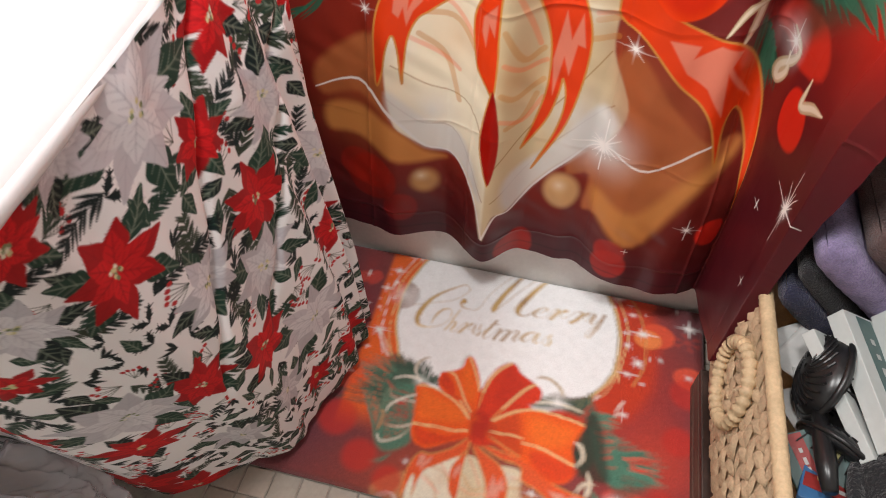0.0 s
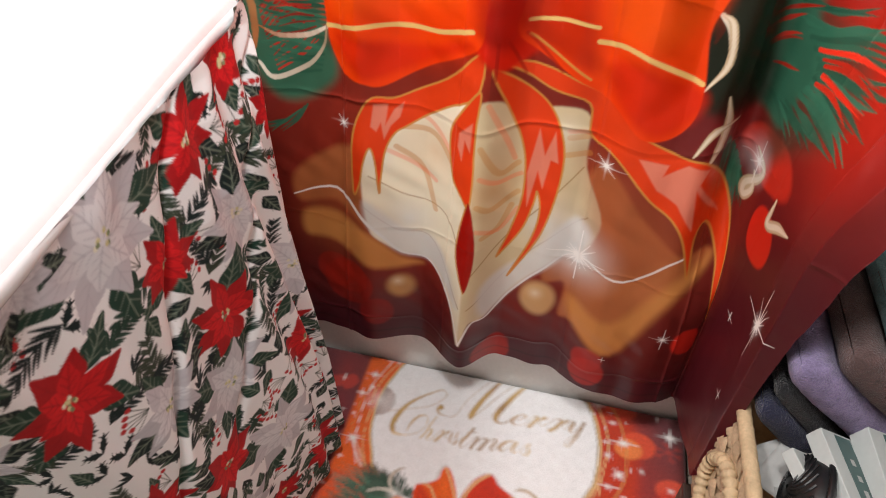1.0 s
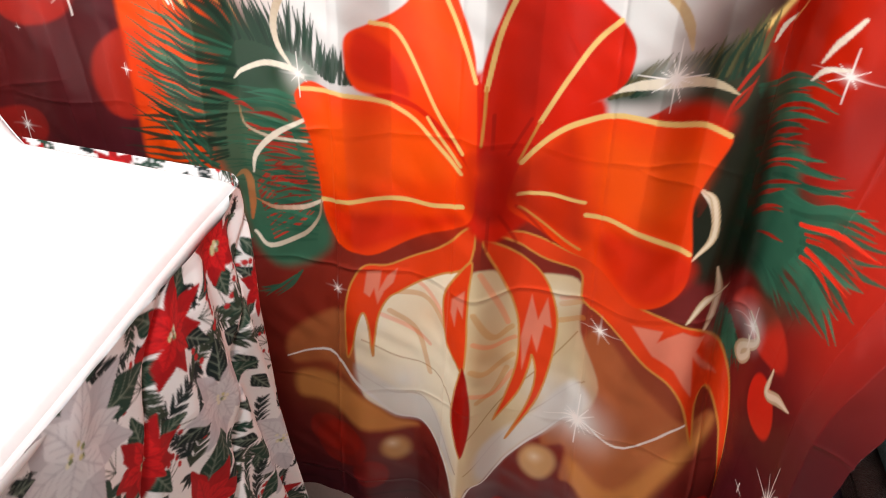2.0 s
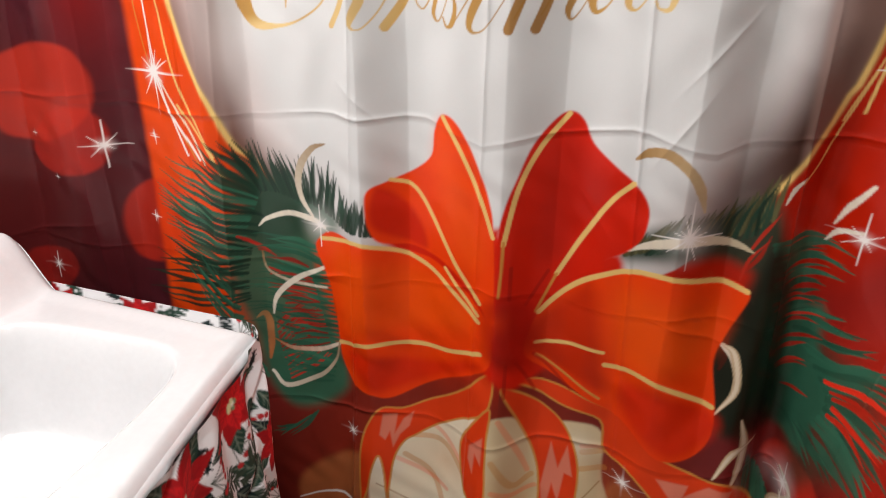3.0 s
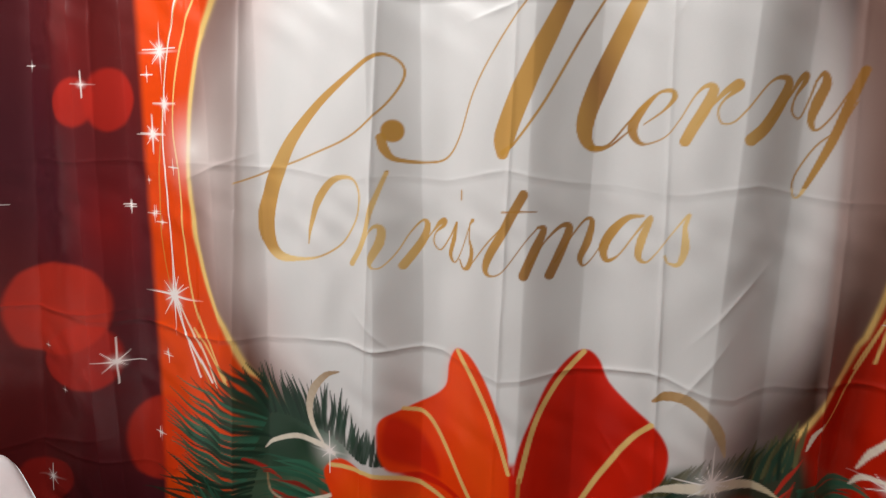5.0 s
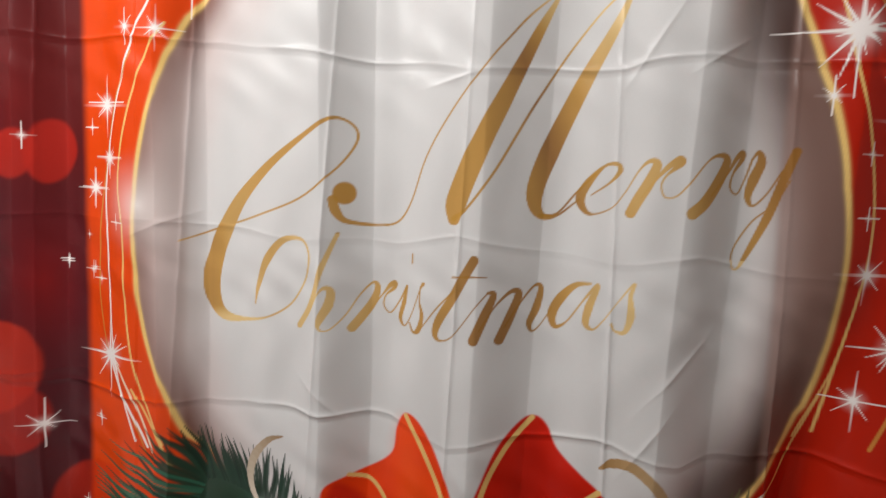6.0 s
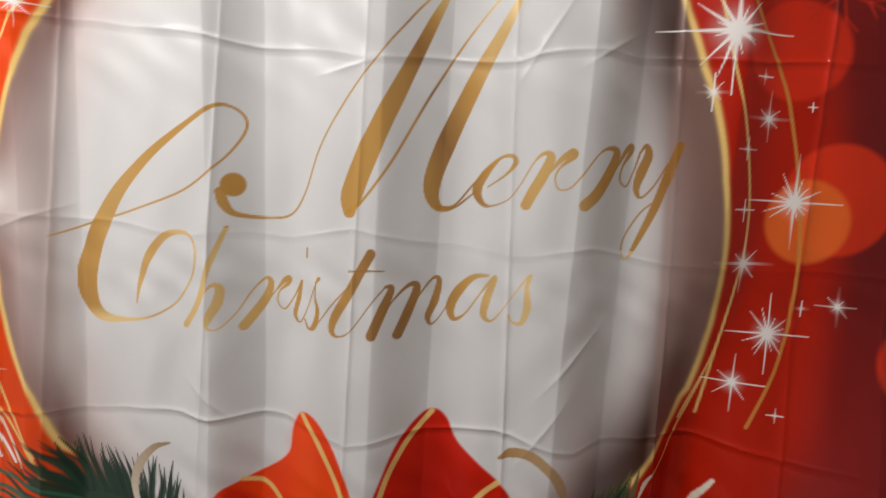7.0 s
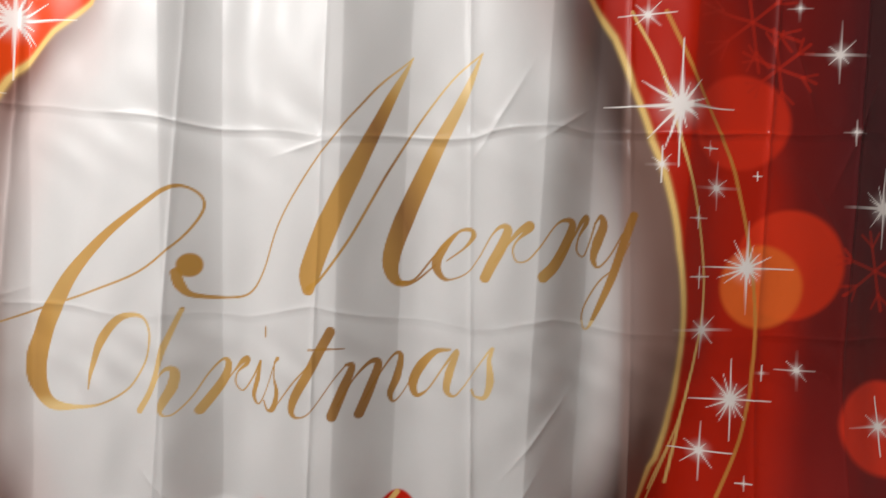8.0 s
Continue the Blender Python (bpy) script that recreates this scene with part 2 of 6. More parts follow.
# ---- washbasin on the west wall ----
def washbasin():
    basin = thing("washbasin", "white porcelain washbasin with a square bowl and a raised back ledge", "sink", (0, 0, 0))
    nx, ny = 150, 170
    a, b = np.meshgrid(np.linspace(0, 1, nx), np.linspace(0, 1, ny))
    front = -0.285 + (0.050) * b - 0.012 * np.cos(np.pi * b)
    X = -0.862 + (front + 0.862) * a
    far = -0.103 - 0.044 * np.clip((X + 0.70) / 0.42, 0, 1)
    Y = far + (-0.735 - far) * b
    bowl = 1 / (1 + (np.abs((X + 0.485) / 0.140) ** 5 + np.abs((Y + 0.43) / 0.205) ** 5) ** 1.3)
    Z = 0.84 - 0.135 * step(0.30, 0.70, bowl)
    Z = Z + 0.075 * (1 - step(-0.70, -0.625, X))
    edge = np.minimum(np.minimum(front - X, far - Y), Y + 0.735)
    Z = Z - 0.012 * (1 - np.clip(edge / 0.014, 0, 1)) ** 2
    Z = Z + 0.002 * (1 - step(0.016, 0.04, edge))
    grid_mesh("bowl", np.stack([X, Y, Z], -1), PORCELAIN, basin)
    rim = np.concatenate([np.stack([X[0], Y[0], Z[0]], -1), np.stack([X[1:, -1], Y[1:, -1], Z[1:, -1]], -1), np.stack([X[-1, ::-1], Y[-1, ::-1], Z[-1, ::-1]], -1)])
    rings = []
    for out, down in ((0.0, 0.0), (0.004, 0.003), (0.006, 0.009), (0.003, 0.016), (-0.010, 0.026), (-0.014, 0.050)):
        ring_at = rim.copy()
        ring_at[:, 0] += out
        ring_at[:, 2] = rim[:, 2] - down
        rings.append(ring_at)
    grid_mesh("apron", np.stack(rings), PORCELAIN, basin)
    return basin


washbasin()


# ---- fabric skirt round the washbasin ----
def skirt_at(U, Z, folds=1.0):
    """The cloth round the basin: U runs from the far wall end round the front, Z is the height."""
    U, Z = np.asarray(U, float), np.asarray(Z, float)
    h = lambda *v: np.interp(Z, (0.0, 0.25, 0.47, 0.70, 0.78, 0.815, 0.84), v)
    ax, ay = -0.864 + 0 * Z, h(-0.11, -0.10, -0.10, -0.10, -0.09, -0.085, -0.082)
    bx, by = h(-0.205, -0.215, -0.228, -0.240, -0.266, -0.284, -0.288), h(-0.105, -0.125, -0.155, -0.185, -0.160, -0.135, -0.128)
    cx, cy = h(-0.215, -0.215, -0.222, -0.230, -0.224, -0.218, -0.217), h(-0.60, -0.65, -0.70, -0.73, -0.745, -0.745, -0.745)
    dx, dy = -0.864 + 0 * Z, h(-0.62, -0.66, -0.70, -0.735, -0.75, -0.75, -0.75)
    r1, r2 = h(0.16, 0.14, 0.12, 0.08, 0.05, 0.04, 0.04), h(0.30, 0.26, 0.20, 0.12, 0.08, 0.06, 0.06)
    t1 = np.clip(U / 0.60, 0, 1)
    t2 = np.clip((U - 0.60) / 0.60, 0, 1)
    t3 = np.clip((U - 1.20) / 0.62, 0, 1)
    X = ax + (bx - ax) * t1 + (cx - bx) * t2 + (dx - cx) * t3
    Y = ay + (by - ay) * t1 + (cy - by) * t2 + (dy - cy) * t3

    def corner(X, Y, at, r, px, py, qx, qy, sx, sy):
        k = np.clip(1 - np.abs(U - at) / (r * 1.0), 0, 1)
        pull = 0.30 * k * k * r
        ex, ey = px - qx, py - qy
        fx, fy = sx - qx, sy - qy
        el, fl = np.hypot(ex, ey), np.hypot(fx, fy)
        return X + pull * (ex / el + fx / fl), Y + pull * (ey / el + fy / fl)

    X, Y = corner(X, Y, 0.60, r1, ax, ay, bx, by, cx, cy)
    X, Y = corner(X, Y, 1.20, r2, bx, by, cx, cy, dx, dy)
    fall = 1 - step(0.15, 0.80, Z)
    near_far = np.exp(-((U - 0.67) / 0.13) ** 2)
    wave = (0.002 + 0.009 * fall * near_far + 0.005 * near_far) * np.sin((U - 0.6) * 88 + 1.5 * np.sin(4 * Z)) + 0.003 * np.sin(U * 31 + 3 * Z)
    wave = wave + 0.012 * fall * np.sin(U * 17 + 0.6)
    facing = step(0.52, 0.66, U) * (1 - step(1.05, 1.3, U))
    X = X + folds * wave * (0.2 + 0.8 * facing) * (1 - step(0.80, 0.838, Z))
    Y = Y + folds * wave * (0.8 - 0.8 * facing) * (1 - step(0.80, 0.838, Z))
    for u0, slope, deep in ((0.961, -0.601, 0.01), (0.774, -0.759, 0.009)):
        X = X - folds * deep * np.exp(-(((U - u0 - slope * (Z - 0.6)) / 0.010) ** 2)) * step(0.30, 0.5, Z) * (1 - step(0.80, 0.838, Z))
    X = X - 0.03 * (1 - step(0.0, 0.05, Z)) * facing
    Y = Y + 0.03 * (1 - step(0.0, 0.05, Z)) * step(1.15, 1.35, U)
    return X, Y, Z


SKIRT_U = np.concatenate([np.arange(0, 0.55, 0.005), np.arange(0.55, 1.46, 0.0016), np.arange(1.46, 1.80, 0.005)])
SKIRT_Z = np.arange(0.004, 0.842, 0.0017)
skirt_print = Print(SKIRT_U, SKIRT_Z, (0.7, 0.6, 0.5))
FLOWERS = ((("R", 1.082, 0.688, 0.057), ("R", 0.824, 0.784, 0.046), ("R", 0.908, 0.7, 0.044), ("R", 0.866, 0.574, 0.057), ("R", 0.746, 0.388, 0.051), ("R", 0.986, 0.37, 0.06),),
           (("R", 1.112, 0.448, 0.06), ("R", 1.148, 0.796, 0.04), ("R", 1.37, 0.148, 0.071), ("R", 1.31, 0.064, 0.063), ("R", 0.812, 0.13, 0.05), ("R", 1.28, 0.334, 0.054),),
           (("R", 1.274, 0.61, 0.033), ("R", 0.71, 0.808, 0.041), ("R", 0.614, 0.724, 0.036), ("R", 0.926, 0.142, 0.036), ("W", 0.98, 0.784, 0.063), ("W", 0.776, 0.67, 0.05),),
           (("W", 0.686, 0.502, 0.062), ("W", 0.908, 0.478, 0.054), ("W", 1.004, 0.568, 0.047), ("W", 1.238, 0.448, 0.065), ("W", 0.878, 0.292, 0.062), ("W", 1.166, 0.214, 0.054),),
           (("W", 1.214, 0.7, 0.05), ("W", 1.004, 0.22, 0.044), ("W", 1.076, 0.82, 0.034),))
P = skirt_print
PETAL_RED, PETAL_DARK, PETAL_WHITE, VEIN = srgb(204, 26, 30), srgb(150, 16, 22), srgb(216, 215, 219), srgb(180, 178, 186)
LEAF, LEAF_DARK, LEAF_GREY, BERRY = srgb(34, 62, 50), srgb(18, 34, 34), srgb(52, 64, 50), srgb(186, 44, 46)
P.c = np.ones_like(P.c) * np.array(srgb(238, 237, 238))
dice = random.Random(5)
SPREAD = 1.25


def leaf(u, v, a, long, wide, colour, vein=None, soft=0.0009, full=0.5):
    """A pointed leaf or petal from its foot at (u, v) in the direction a; full: where it is widest."""
    c, s = math.cos(a), math.sin(a)
    at = lambda l, w: (u + SPREAD * (long * l * c - wide * w * s), v + long * l * s + wide * w * c)
    P.shape([at(0, 0.06), at(full * 0.5, 0.36), at(full, 0.5), at(0.5 + full * 0.5, 0.26), at(1, 0), at(0.5 + full * 0.5, -0.26), at(full, -0.5), at(full * 0.5, -0.36), at(0, -0.06)], colour, soft=soft)
    if vein is not None:
        P.stroke([at(0.06, 0), at(0.5, 0.03), at(0.94, 0)], 0.0018, vein, 0.7, soft=0.0013)
        for l in (0.22, 0.42, 0.62):
            for side in (1, -1):
                P.stroke([at(l - 0.05, 0), at(l + 0.06, 0.17 * side), at(l + 0.15, 0.32 * side)], [0.0016, 0.0014, 0.001], vein, 0.55, soft=0.0012)


def sprig(u, v, a, long, colour):
    """A fir sprig: bold slanting needles with gaps of cloth between them."""
    bend = dice.uniform(-0.25, 0.25)
    spine = [(u + SPREAD * long * t * math.cos(a + bend * t), v + long * t * math.sin(a + bend * t)) for t in (0, 0.25, 0.5, 0.75, 1)]
    line = smooth_line(spine, None, 4)[0]
    P.stroke(spine, 0.0016, colour)
    count = 11
    for k in range(count):
        t = k / count
        p = line[int(t * (len(line) - 1))]
        for side in (1, -1):
            b = a + bend * t + side * math.radians(dice.uniform(34, 50))
            l = long * 0.33 * (1.1 - 0.6 * t) * dice.uniform(0.85, 1.1)
            q = (p[0] + SPREAD * l * math.cos(b), p[1] + l * math.sin(b))
            P.stroke([p, ((p[0] + q[0]) / 2, (p[1] + q[1]) / 2), q], [0.0030, 0.0042, 0.0014], np.asarray(colour) * dice.uniform(0.8, 1.25), 1.0, soft=0.0011)


def berries(u, v, a):
    """A spray of red berries on fine stems."""
    for k in range(6):
        b, l = a + (k - 2.5) * 0.32 + dice.uniform(-0.1, 0.1), dice.uniform(0.018, 0.030)
        end = (u + l * SPREAD * math.cos(b), v + l * math.sin(b))
        P.stroke([(u, v), end], 0.0012, LEAF_GREY, 0.9, soft=0.0011)
        P.disc(*end, 0.0031, BERRY, soft=0.0007, squeeze=SPREAD)


def holly(u, v, a):
    """Two spiky holly leaves, nearly black."""
    for turn in (-0.75, 0.75):
        b = a + turn
        leaf(u, v, b, 0.023, 0.008, LEAF_DARK)
        for k in (0.25, 0.5, 0.75):
            for side in (1.0, -1.0):
                foot = (u + SPREAD * 0.023 * k * math.cos(b), v + 0.023 * k * math.sin(b))
                P.stroke([foot, (foot[0] + SPREAD * 0.007 * math.cos(b + side), foot[1] + 0.007 * math.sin(b + side))], [0.0034, 0.0006], LEAF_DARK, soft=0.0007)


def blades(u, v, a):
    """Three slim black leaves from one foot."""
    for turn in (-0.5, 0.0, 0.5):
        leaf(u, v, a + turn, dice.uniform(0.016, 0.026), 0.0055, LEAF_DARK, full=0.6)


def poinsettia(kind, u, v, r):
    """A flower of long pointed bracts in two layers over a few veined leaves, with a cluster of beads."""
    main, shade, vein = (PETAL_RED, srgb(166, 20, 24), PETAL_DARK) if kind == "R" else (PETAL_WHITE, srgb(196, 194, 200), VEIN)
    r = r * (1.0 if kind == "R" else 1.12)
    turn = dice.uniform(0, math.tau)
    for k in range(4):
        a = turn + 0.5 + math.tau * k / 4 + dice.uniform(-0.3, 0.3)
        leaf(u + SPREAD * 0.45 * r * math.cos(a), v + 0.45 * r * math.sin(a), a, r * 0.85, r * 0.50, dice.choice((LEAF, LEAF_DARK, LEAF)), srgb(128, 140, 124), full=0.4)
    for k in range(7):
        a = turn + math.tau * k / 7 + dice.uniform(-0.16, 0.16)
        leaf(u, v, a, r * dice.uniform(0.88, 1.08), r * 0.46, np.asarray(shade) * dice.uniform(0.92, 1.1), vein, 0.001, 0.55)
    for k in range(6):
        a = turn + 0.4 + math.tau * k / 6 + dice.uniform(-0.2, 0.2)
        leaf(u, v, a, r * dice.uniform(0.55, 0.78), r * 0.36, np.asarray(main) * dice.uniform(0.94, 1.08), vein, 0.001, 0.55)
    for k in range(9):
        a, l = dice.uniform(0, math.tau), r * 0.13 * math.sqrt(dice.random())
        P.disc(u + SPREAD * l * math.cos(a), v + l * math.sin(a), 0.0024, dice.choice((srgb(206, 200, 150), srgb(120, 134, 96), srgb(226, 222, 200))), soft=0.001)


blooms = [flower for row in FLOWERS for flower in row]
for k in range(900):
    u, v = dice.uniform(0.0, 1.79), dice.uniform(0.02, 0.83)
    kind, r = dice.choice("RWW"), dice.uniform(0.032, 0.046)
    seen_part = 0.56 < u < 1.32
    if not seen_part and all(math.hypot(u - f[1], v - f[2]) > (r + f[3]) * 0.98 for f in blooms):
        blooms.append((kind, u, v, r))
placed = []
for k in range(9000):
    u, v, a = dice.uniform(0.0, 1.79), dice.uniform(0.0, 0.84), dice.uniform(0, math.tau)
    gap = min(math.hypot(u - f[1], v - f[2]) - f[3] for f in blooms)
    if gap < -0.004 or any(abs(u - x) + abs(v - y) < 0.033 for x, y in placed):
        continue
    placed.append((u, v))
    pick = dice.random()
    if pick < 0.26:
        long, wide = dice.uniform(0.030, 0.044), dice.uniform(0.017, 0.023)
        leaf(u - 0.5 * long * math.cos(a), v - 0.5 * long * math.sin(a), a, long, wide, dice.choice((LEAF, LEAF_DARK, LEAF)), srgb(128, 140, 124), full=0.4)
    elif pick < 0.56:
        long = dice.uniform(0.044, 0.062)
        sprig(u - 0.5 * long * math.cos(a), v - 0.5 * long * math.sin(a), a, long, dice.choice((LEAF, LEAF_DARK, LEAF_GREY)))
    elif pick < 0.74:
        berries(u, v, a)
    elif pick < 0.87:
        blades(u, v, a)
    else:
        holly(u, v, a)
for flower in blooms:
    poinsettia(*flower)

skirt = thing("sink_skirt", "cream cotton sink skirt printed with red and white poinsettias", "sink skirt")
cloth = np.stack(skirt_at(*np.meshgrid(SKIRT_U, SKIRT_Z)), -1)
cuts = np.searchsorted(SKIRT_U, (0.0, 0.575, 1.24, 1.80))
for name, a, b in zip(("side_panel", "front_panel", "side_panel"), cuts[:-1], cuts[1:]):
    under_lip = np.ones(cloth.shape[:2], bool)
    under_lip[(SKIRT_Z > 0.828)[:, None] & ((SKIRT_U > 0.66) & (SKIRT_U < 1.70))[None, :]] = False
    grid_mesh(name, cloth[:, a : b + 1], SKIRT_CLOTH, skirt, skirt_print.c[:, a : b + 1], keep=under_lip[:, a : b + 1])


# ---- shower curtain ----
# ridges (1) and hollows (-1) of the hanging folds along the cloth
FOLDS = ((-0.90, -1), (-0.80, 1), (-0.745, -1), (-0.630, 1), (-0.578, -1), (-0.425, 1), (-0.370, -0.9), (-0.203, 1),
         (-0.145, -0.9), (-0.012, 1), (0.055, -0.9), (0.205, 1), (0.268, -1), (0.37, 0.8), (0.48, -1), (0.80, 1))
HEM_FOLDS = ((-0.90, -1), (-0.80, 0.6), (-0.70, -0.6), (-0.45, 0.5), (-0.30, -0.2), (-0.20, 0.15), (-0.10, -0.5), (-0.012, 1), (0.06, -0.4), (0.15, -0.35), (0.23, 0.7), (0.33, 0.85), (0.45, -0.3), (0.80, 0.4))
# where the pressed crosswise creases sag, as rises over their mean line
CREASE_S = (-0.80, -0.39, -0.28, -0.231, -0.20, -0.114, -0.037, 0.054, 0.136, 0.155, 0.230, 0.320, 0.60)
CREASE_LOW = (0.004, -0.008, 0.004, 0.009, 0.004, 0.004, -0.020, 0.0, 0.010, 0.008, -0.011, 0.012, 0.004)
CREASE_HIGH = (0.010, 0.004, -0.002, -0.008, -0.012, -0.016, -0.022, -0.018, -0.016, -0.010, 0.0, -0.006, 0.004)


def fold_profile(at, folds, crisp):
    """Height of the folds, with ridges and hollows crisper than a sine."""
    s, h = np.array(folds).T
    i = np.clip(np.searchsorted(s, at) - 1, 0, len(s) - 2)
    t = np.clip((at - s[i]) / (s[i + 1] - s[i]), 0, 1)
    t = crisp * t + (1 - crisp) * (0.5 - 0.5 * np.cos(np.pi * t))
    return h[i] + (h[i + 1] - h[i]) * t


def curtain_at(S, Z, folds=1.0):
    """The hanging cloth: S runs along its width, Z is the height."""
    S, Z = np.asarray(S, float), np.asarray(Z, float)
    low = 1 - step(0.62, 1.30, Z)
    turn = np.radians(86) * low
    past = np.maximum(S - 0.375, 0)
    round_in = past * past / (past + 0.022)
    X = np.minimum(S, 0.375) + (past - round_in) + round_in * np.cos(turn)
    Y = -round_in * np.sin(turn)
    over = np.maximum(S - 0.625, 0)
    X = X + 0.62 * over * low
    Y = Y + 0.75 * over * low
    X = X - 0.09 * (1.15 - Z) * (1 - step(-0.82, -0.58, S))
    drop = 1 - step(0.1, 1.1, Z)
    flat = 1 - step(0.36, 0.46, S)
    lean = 0.012 * np.sin(2.2 * Z + 1.0) * np.sin(9 * S)
    at = S + 0.03 * (np.clip(Z, 1.15, 1.7) - 1.35) * step(0.7, 1.1, Z) * np.clip(-S / 0.2, -0.6, 1) * (S > -0.45) + 0.4 * lean
    hang = step(0.55, 1.0, Z)
    saw = hang * fold_profile(at, FOLDS, 0.45) + (1 - hang) * fold_profile(at, HEM_FOLDS, 0.1)
    wave = 0.4 * np.sin(S * 61 + 1.3 * np.sin(3 * Z)) + 0.3 * np.sin(S * 97 + 2 + Z) + 0.25 * np.sin(S * 23 - 2 * Z)
    Y = Y - folds * (0.0195 + 0.017 * drop) * saw * flat - folds * 0.0035 * wave
    Y = Y + folds * 0.066 * np.exp(-((S - 0.365) / 0.035) ** 2) * step(0.35, 0.6, Z) * (1 - step(1.0, 1.35, Z))
    Y = Y + folds * 0.014 * np.sin((S - 0.4) * 34) * (1 - flat) * (0.4 + 0.6 * low)
    Y = Y - 0.034 * (1 - step(0.30, 0.75, Z)) * flat
    X = X + folds * (1 - flat) * low * 0.0014 * np.sin((S - 0.4) * 42 + 6 * Z)
    Y = Y + folds * 0.0008 * np.sin(38 * S + 5 * np.sin(11 * Z + 2)) * np.sin(29 * Z + 4 * np.sin(13 * S))
    Y = Y + folds * 0.0008 * np.sin(90 * S + 60 * Z + 3 * np.sin(25 * Z)) * np.sin(17 * S - 23 * Z)
    for k in range(8):
        sag = np.interp(S, CREASE_S, CREASE_HIGH if k % 2 == 0 and k > 4 else CREASE_LOW)
        line = 0.187 + 0.2245 * k + sag * (1 if k in (4, 6) else 0.6 * (-1) ** k) + 0.0015 * np.sin(S * 47 + 2 * k)
        weight = 0.45 if k % 2 else 1.0
        Y = Y - folds * 0.0024 * weight * np.exp(-np.abs(Z - line) / 0.0026) * (0.65 + 0.35 * np.sin(S * 21 + 3 * k))
        Y = Y + folds * 0.0007 * weight * np.exp(-np.abs(Z - line + 0.008) / 0.006)
    for k, s0 in enumerate((-0.60, -0.394, -0.203, -0.036, 0.140, 0.322, 0.47, 0.56)):
        line = s0 + (0.032 * (Z - 1.3) if k in (1, 2) else 0.014 * (Z - 1.3) if k == 3 else -0.035 * (Z - 1.25) if k in (4, 5) else 0.006 * np.sin(4 * Z + k))
        Y = Y - folds * 0.0032 * np.exp(-np.abs(S - line) / 0.0030) * (0.75 + 0.25 * np.sin(9 * Z + k))
    # short slanting pinches where the pressed creases cross
    for s0, z0, a, long in ((0.165, 1.545, 1.05, 0.05), (0.235, 1.535, 0.6, 0.03), (0.22, 1.19, 0.9, 0.05), (0.19, 1.10, 1.0, 0.04), (-0.20, 1.11, 2.4, 0.03),
                            (-0.05, 1.50, 0.3, 0.03), (0.10, 0.99, 2.2, 0.03), (-0.25, 0.86, 0.2, 0.04), (0.24, 0.84, 2.8, 0.05), (-0.42, 1.31, 0.4, 0.04),
                            (-0.66, 1.09, 0.1, 0.08), (-0.70, 0.88, 0.25, 0.07), (0.50, 1.60, 1.9, 0.05), (0.56, 1.53, 1.2, 0.06), (0.53, 1.45, 2.1, 0.05)):
        along = (S - s0) * np.cos(a) + (Z - z0) * np.sin(a)
        across = -(S - s0) * np.sin(a) + (Z - z0) * np.cos(a)
        Y = Y - folds * 0.0020 * np.exp(-np.abs(across) / 0.004) * np.exp(-(along / long) ** 2)
    return X, Y, Z


CURTAIN_S, CURTAIN_Z = np.arange(-0.816, 0.73, 0.0016), np.concatenate([np.arange(0.075, 1.74, 0.0016), np.arange(1.74, 1.94, 0.008)])
curtain_print = Print(CURTAIN_S, CURTAIN_Z, (0.08, 0.02, 0.02))
P = curtain_print
SS, ZZ = np.meshgrid(CURTAIN_S, CURTAIN_Z)
RED, ORANGE, DARK_RED, FLAME = srgb(208, 30, 6), srgb(238, 64, 6), srgb(158, 16, 6), srgb(246, 88, 14)
PALE_GOLD, BROWN_GOLD, CREAM = srgb(232, 196, 120), srgb(150, 102, 36), srgb(236, 224, 198)
FIR, DEEP_FIR, OLIVE, PINK = srgb(48, 98, 76), srgb(32, 58, 44), srgb(84, 82, 52), srgb(222, 134, 110)
WHITE, MAUVE, UMBER, PLUM = srgb(216, 215, 214), srgb(204, 186, 182), srgb(118, 76, 64), srgb(72, 26, 34)
TAIL = srgb(222, 62, 20)
TAN, AMBER, SILVER = srgb(178, 104, 60), srgb(204, 138, 64), srgb(246, 240, 236)


def blend(a, b, t):
    return np.asarray(a) + (np.asarray(b) - np.asarray(a)) * t[..., None]


# ground colours of the print: plum borders, a red ring, a white field with painted-in fold shade
P.c = blend(srgb(92, 28, 28), PLUM, 0.5 + 0.5 * np.sin(7 * SS + 2 * np.sin(5 * ZZ)))
P.c = blend(P.c, srgb(150, 26, 16), 0.75 * np.exp(-((SS - 0.48) / 0.13) ** 2) * step(0.45, 0.8, ZZ) * (1 - 0.5 * step(1.1, 1.4, ZZ)))
P.c = blend(P.c, srgb(84, 34, 38), step(0.50, 0.60, SS) * step(1.25, 1.5, ZZ))
P.c = blend(P.c, srgb(172, 54, 28), 0.85 * np.exp(-((SS + 0.02) / 0.31) ** 2 - ((ZZ - 0.50) / 0.22) ** 2))
P.c = blend(P.c, srgb(176, 36, 22), 0.9 * np.exp(-((SS - 0.50) / 0.14) ** 2 - ((ZZ - 0.82) / 0.14) ** 2))
P.c = blend(P.c, PLUM, 1 - step(0.15, 0.25, ZZ))
P.c = blend(P.c, srgb(80, 22, 30), 0.92 * step(0.41, 0.48, SS) * (1 - step(0.55, 0.74, ZZ)))
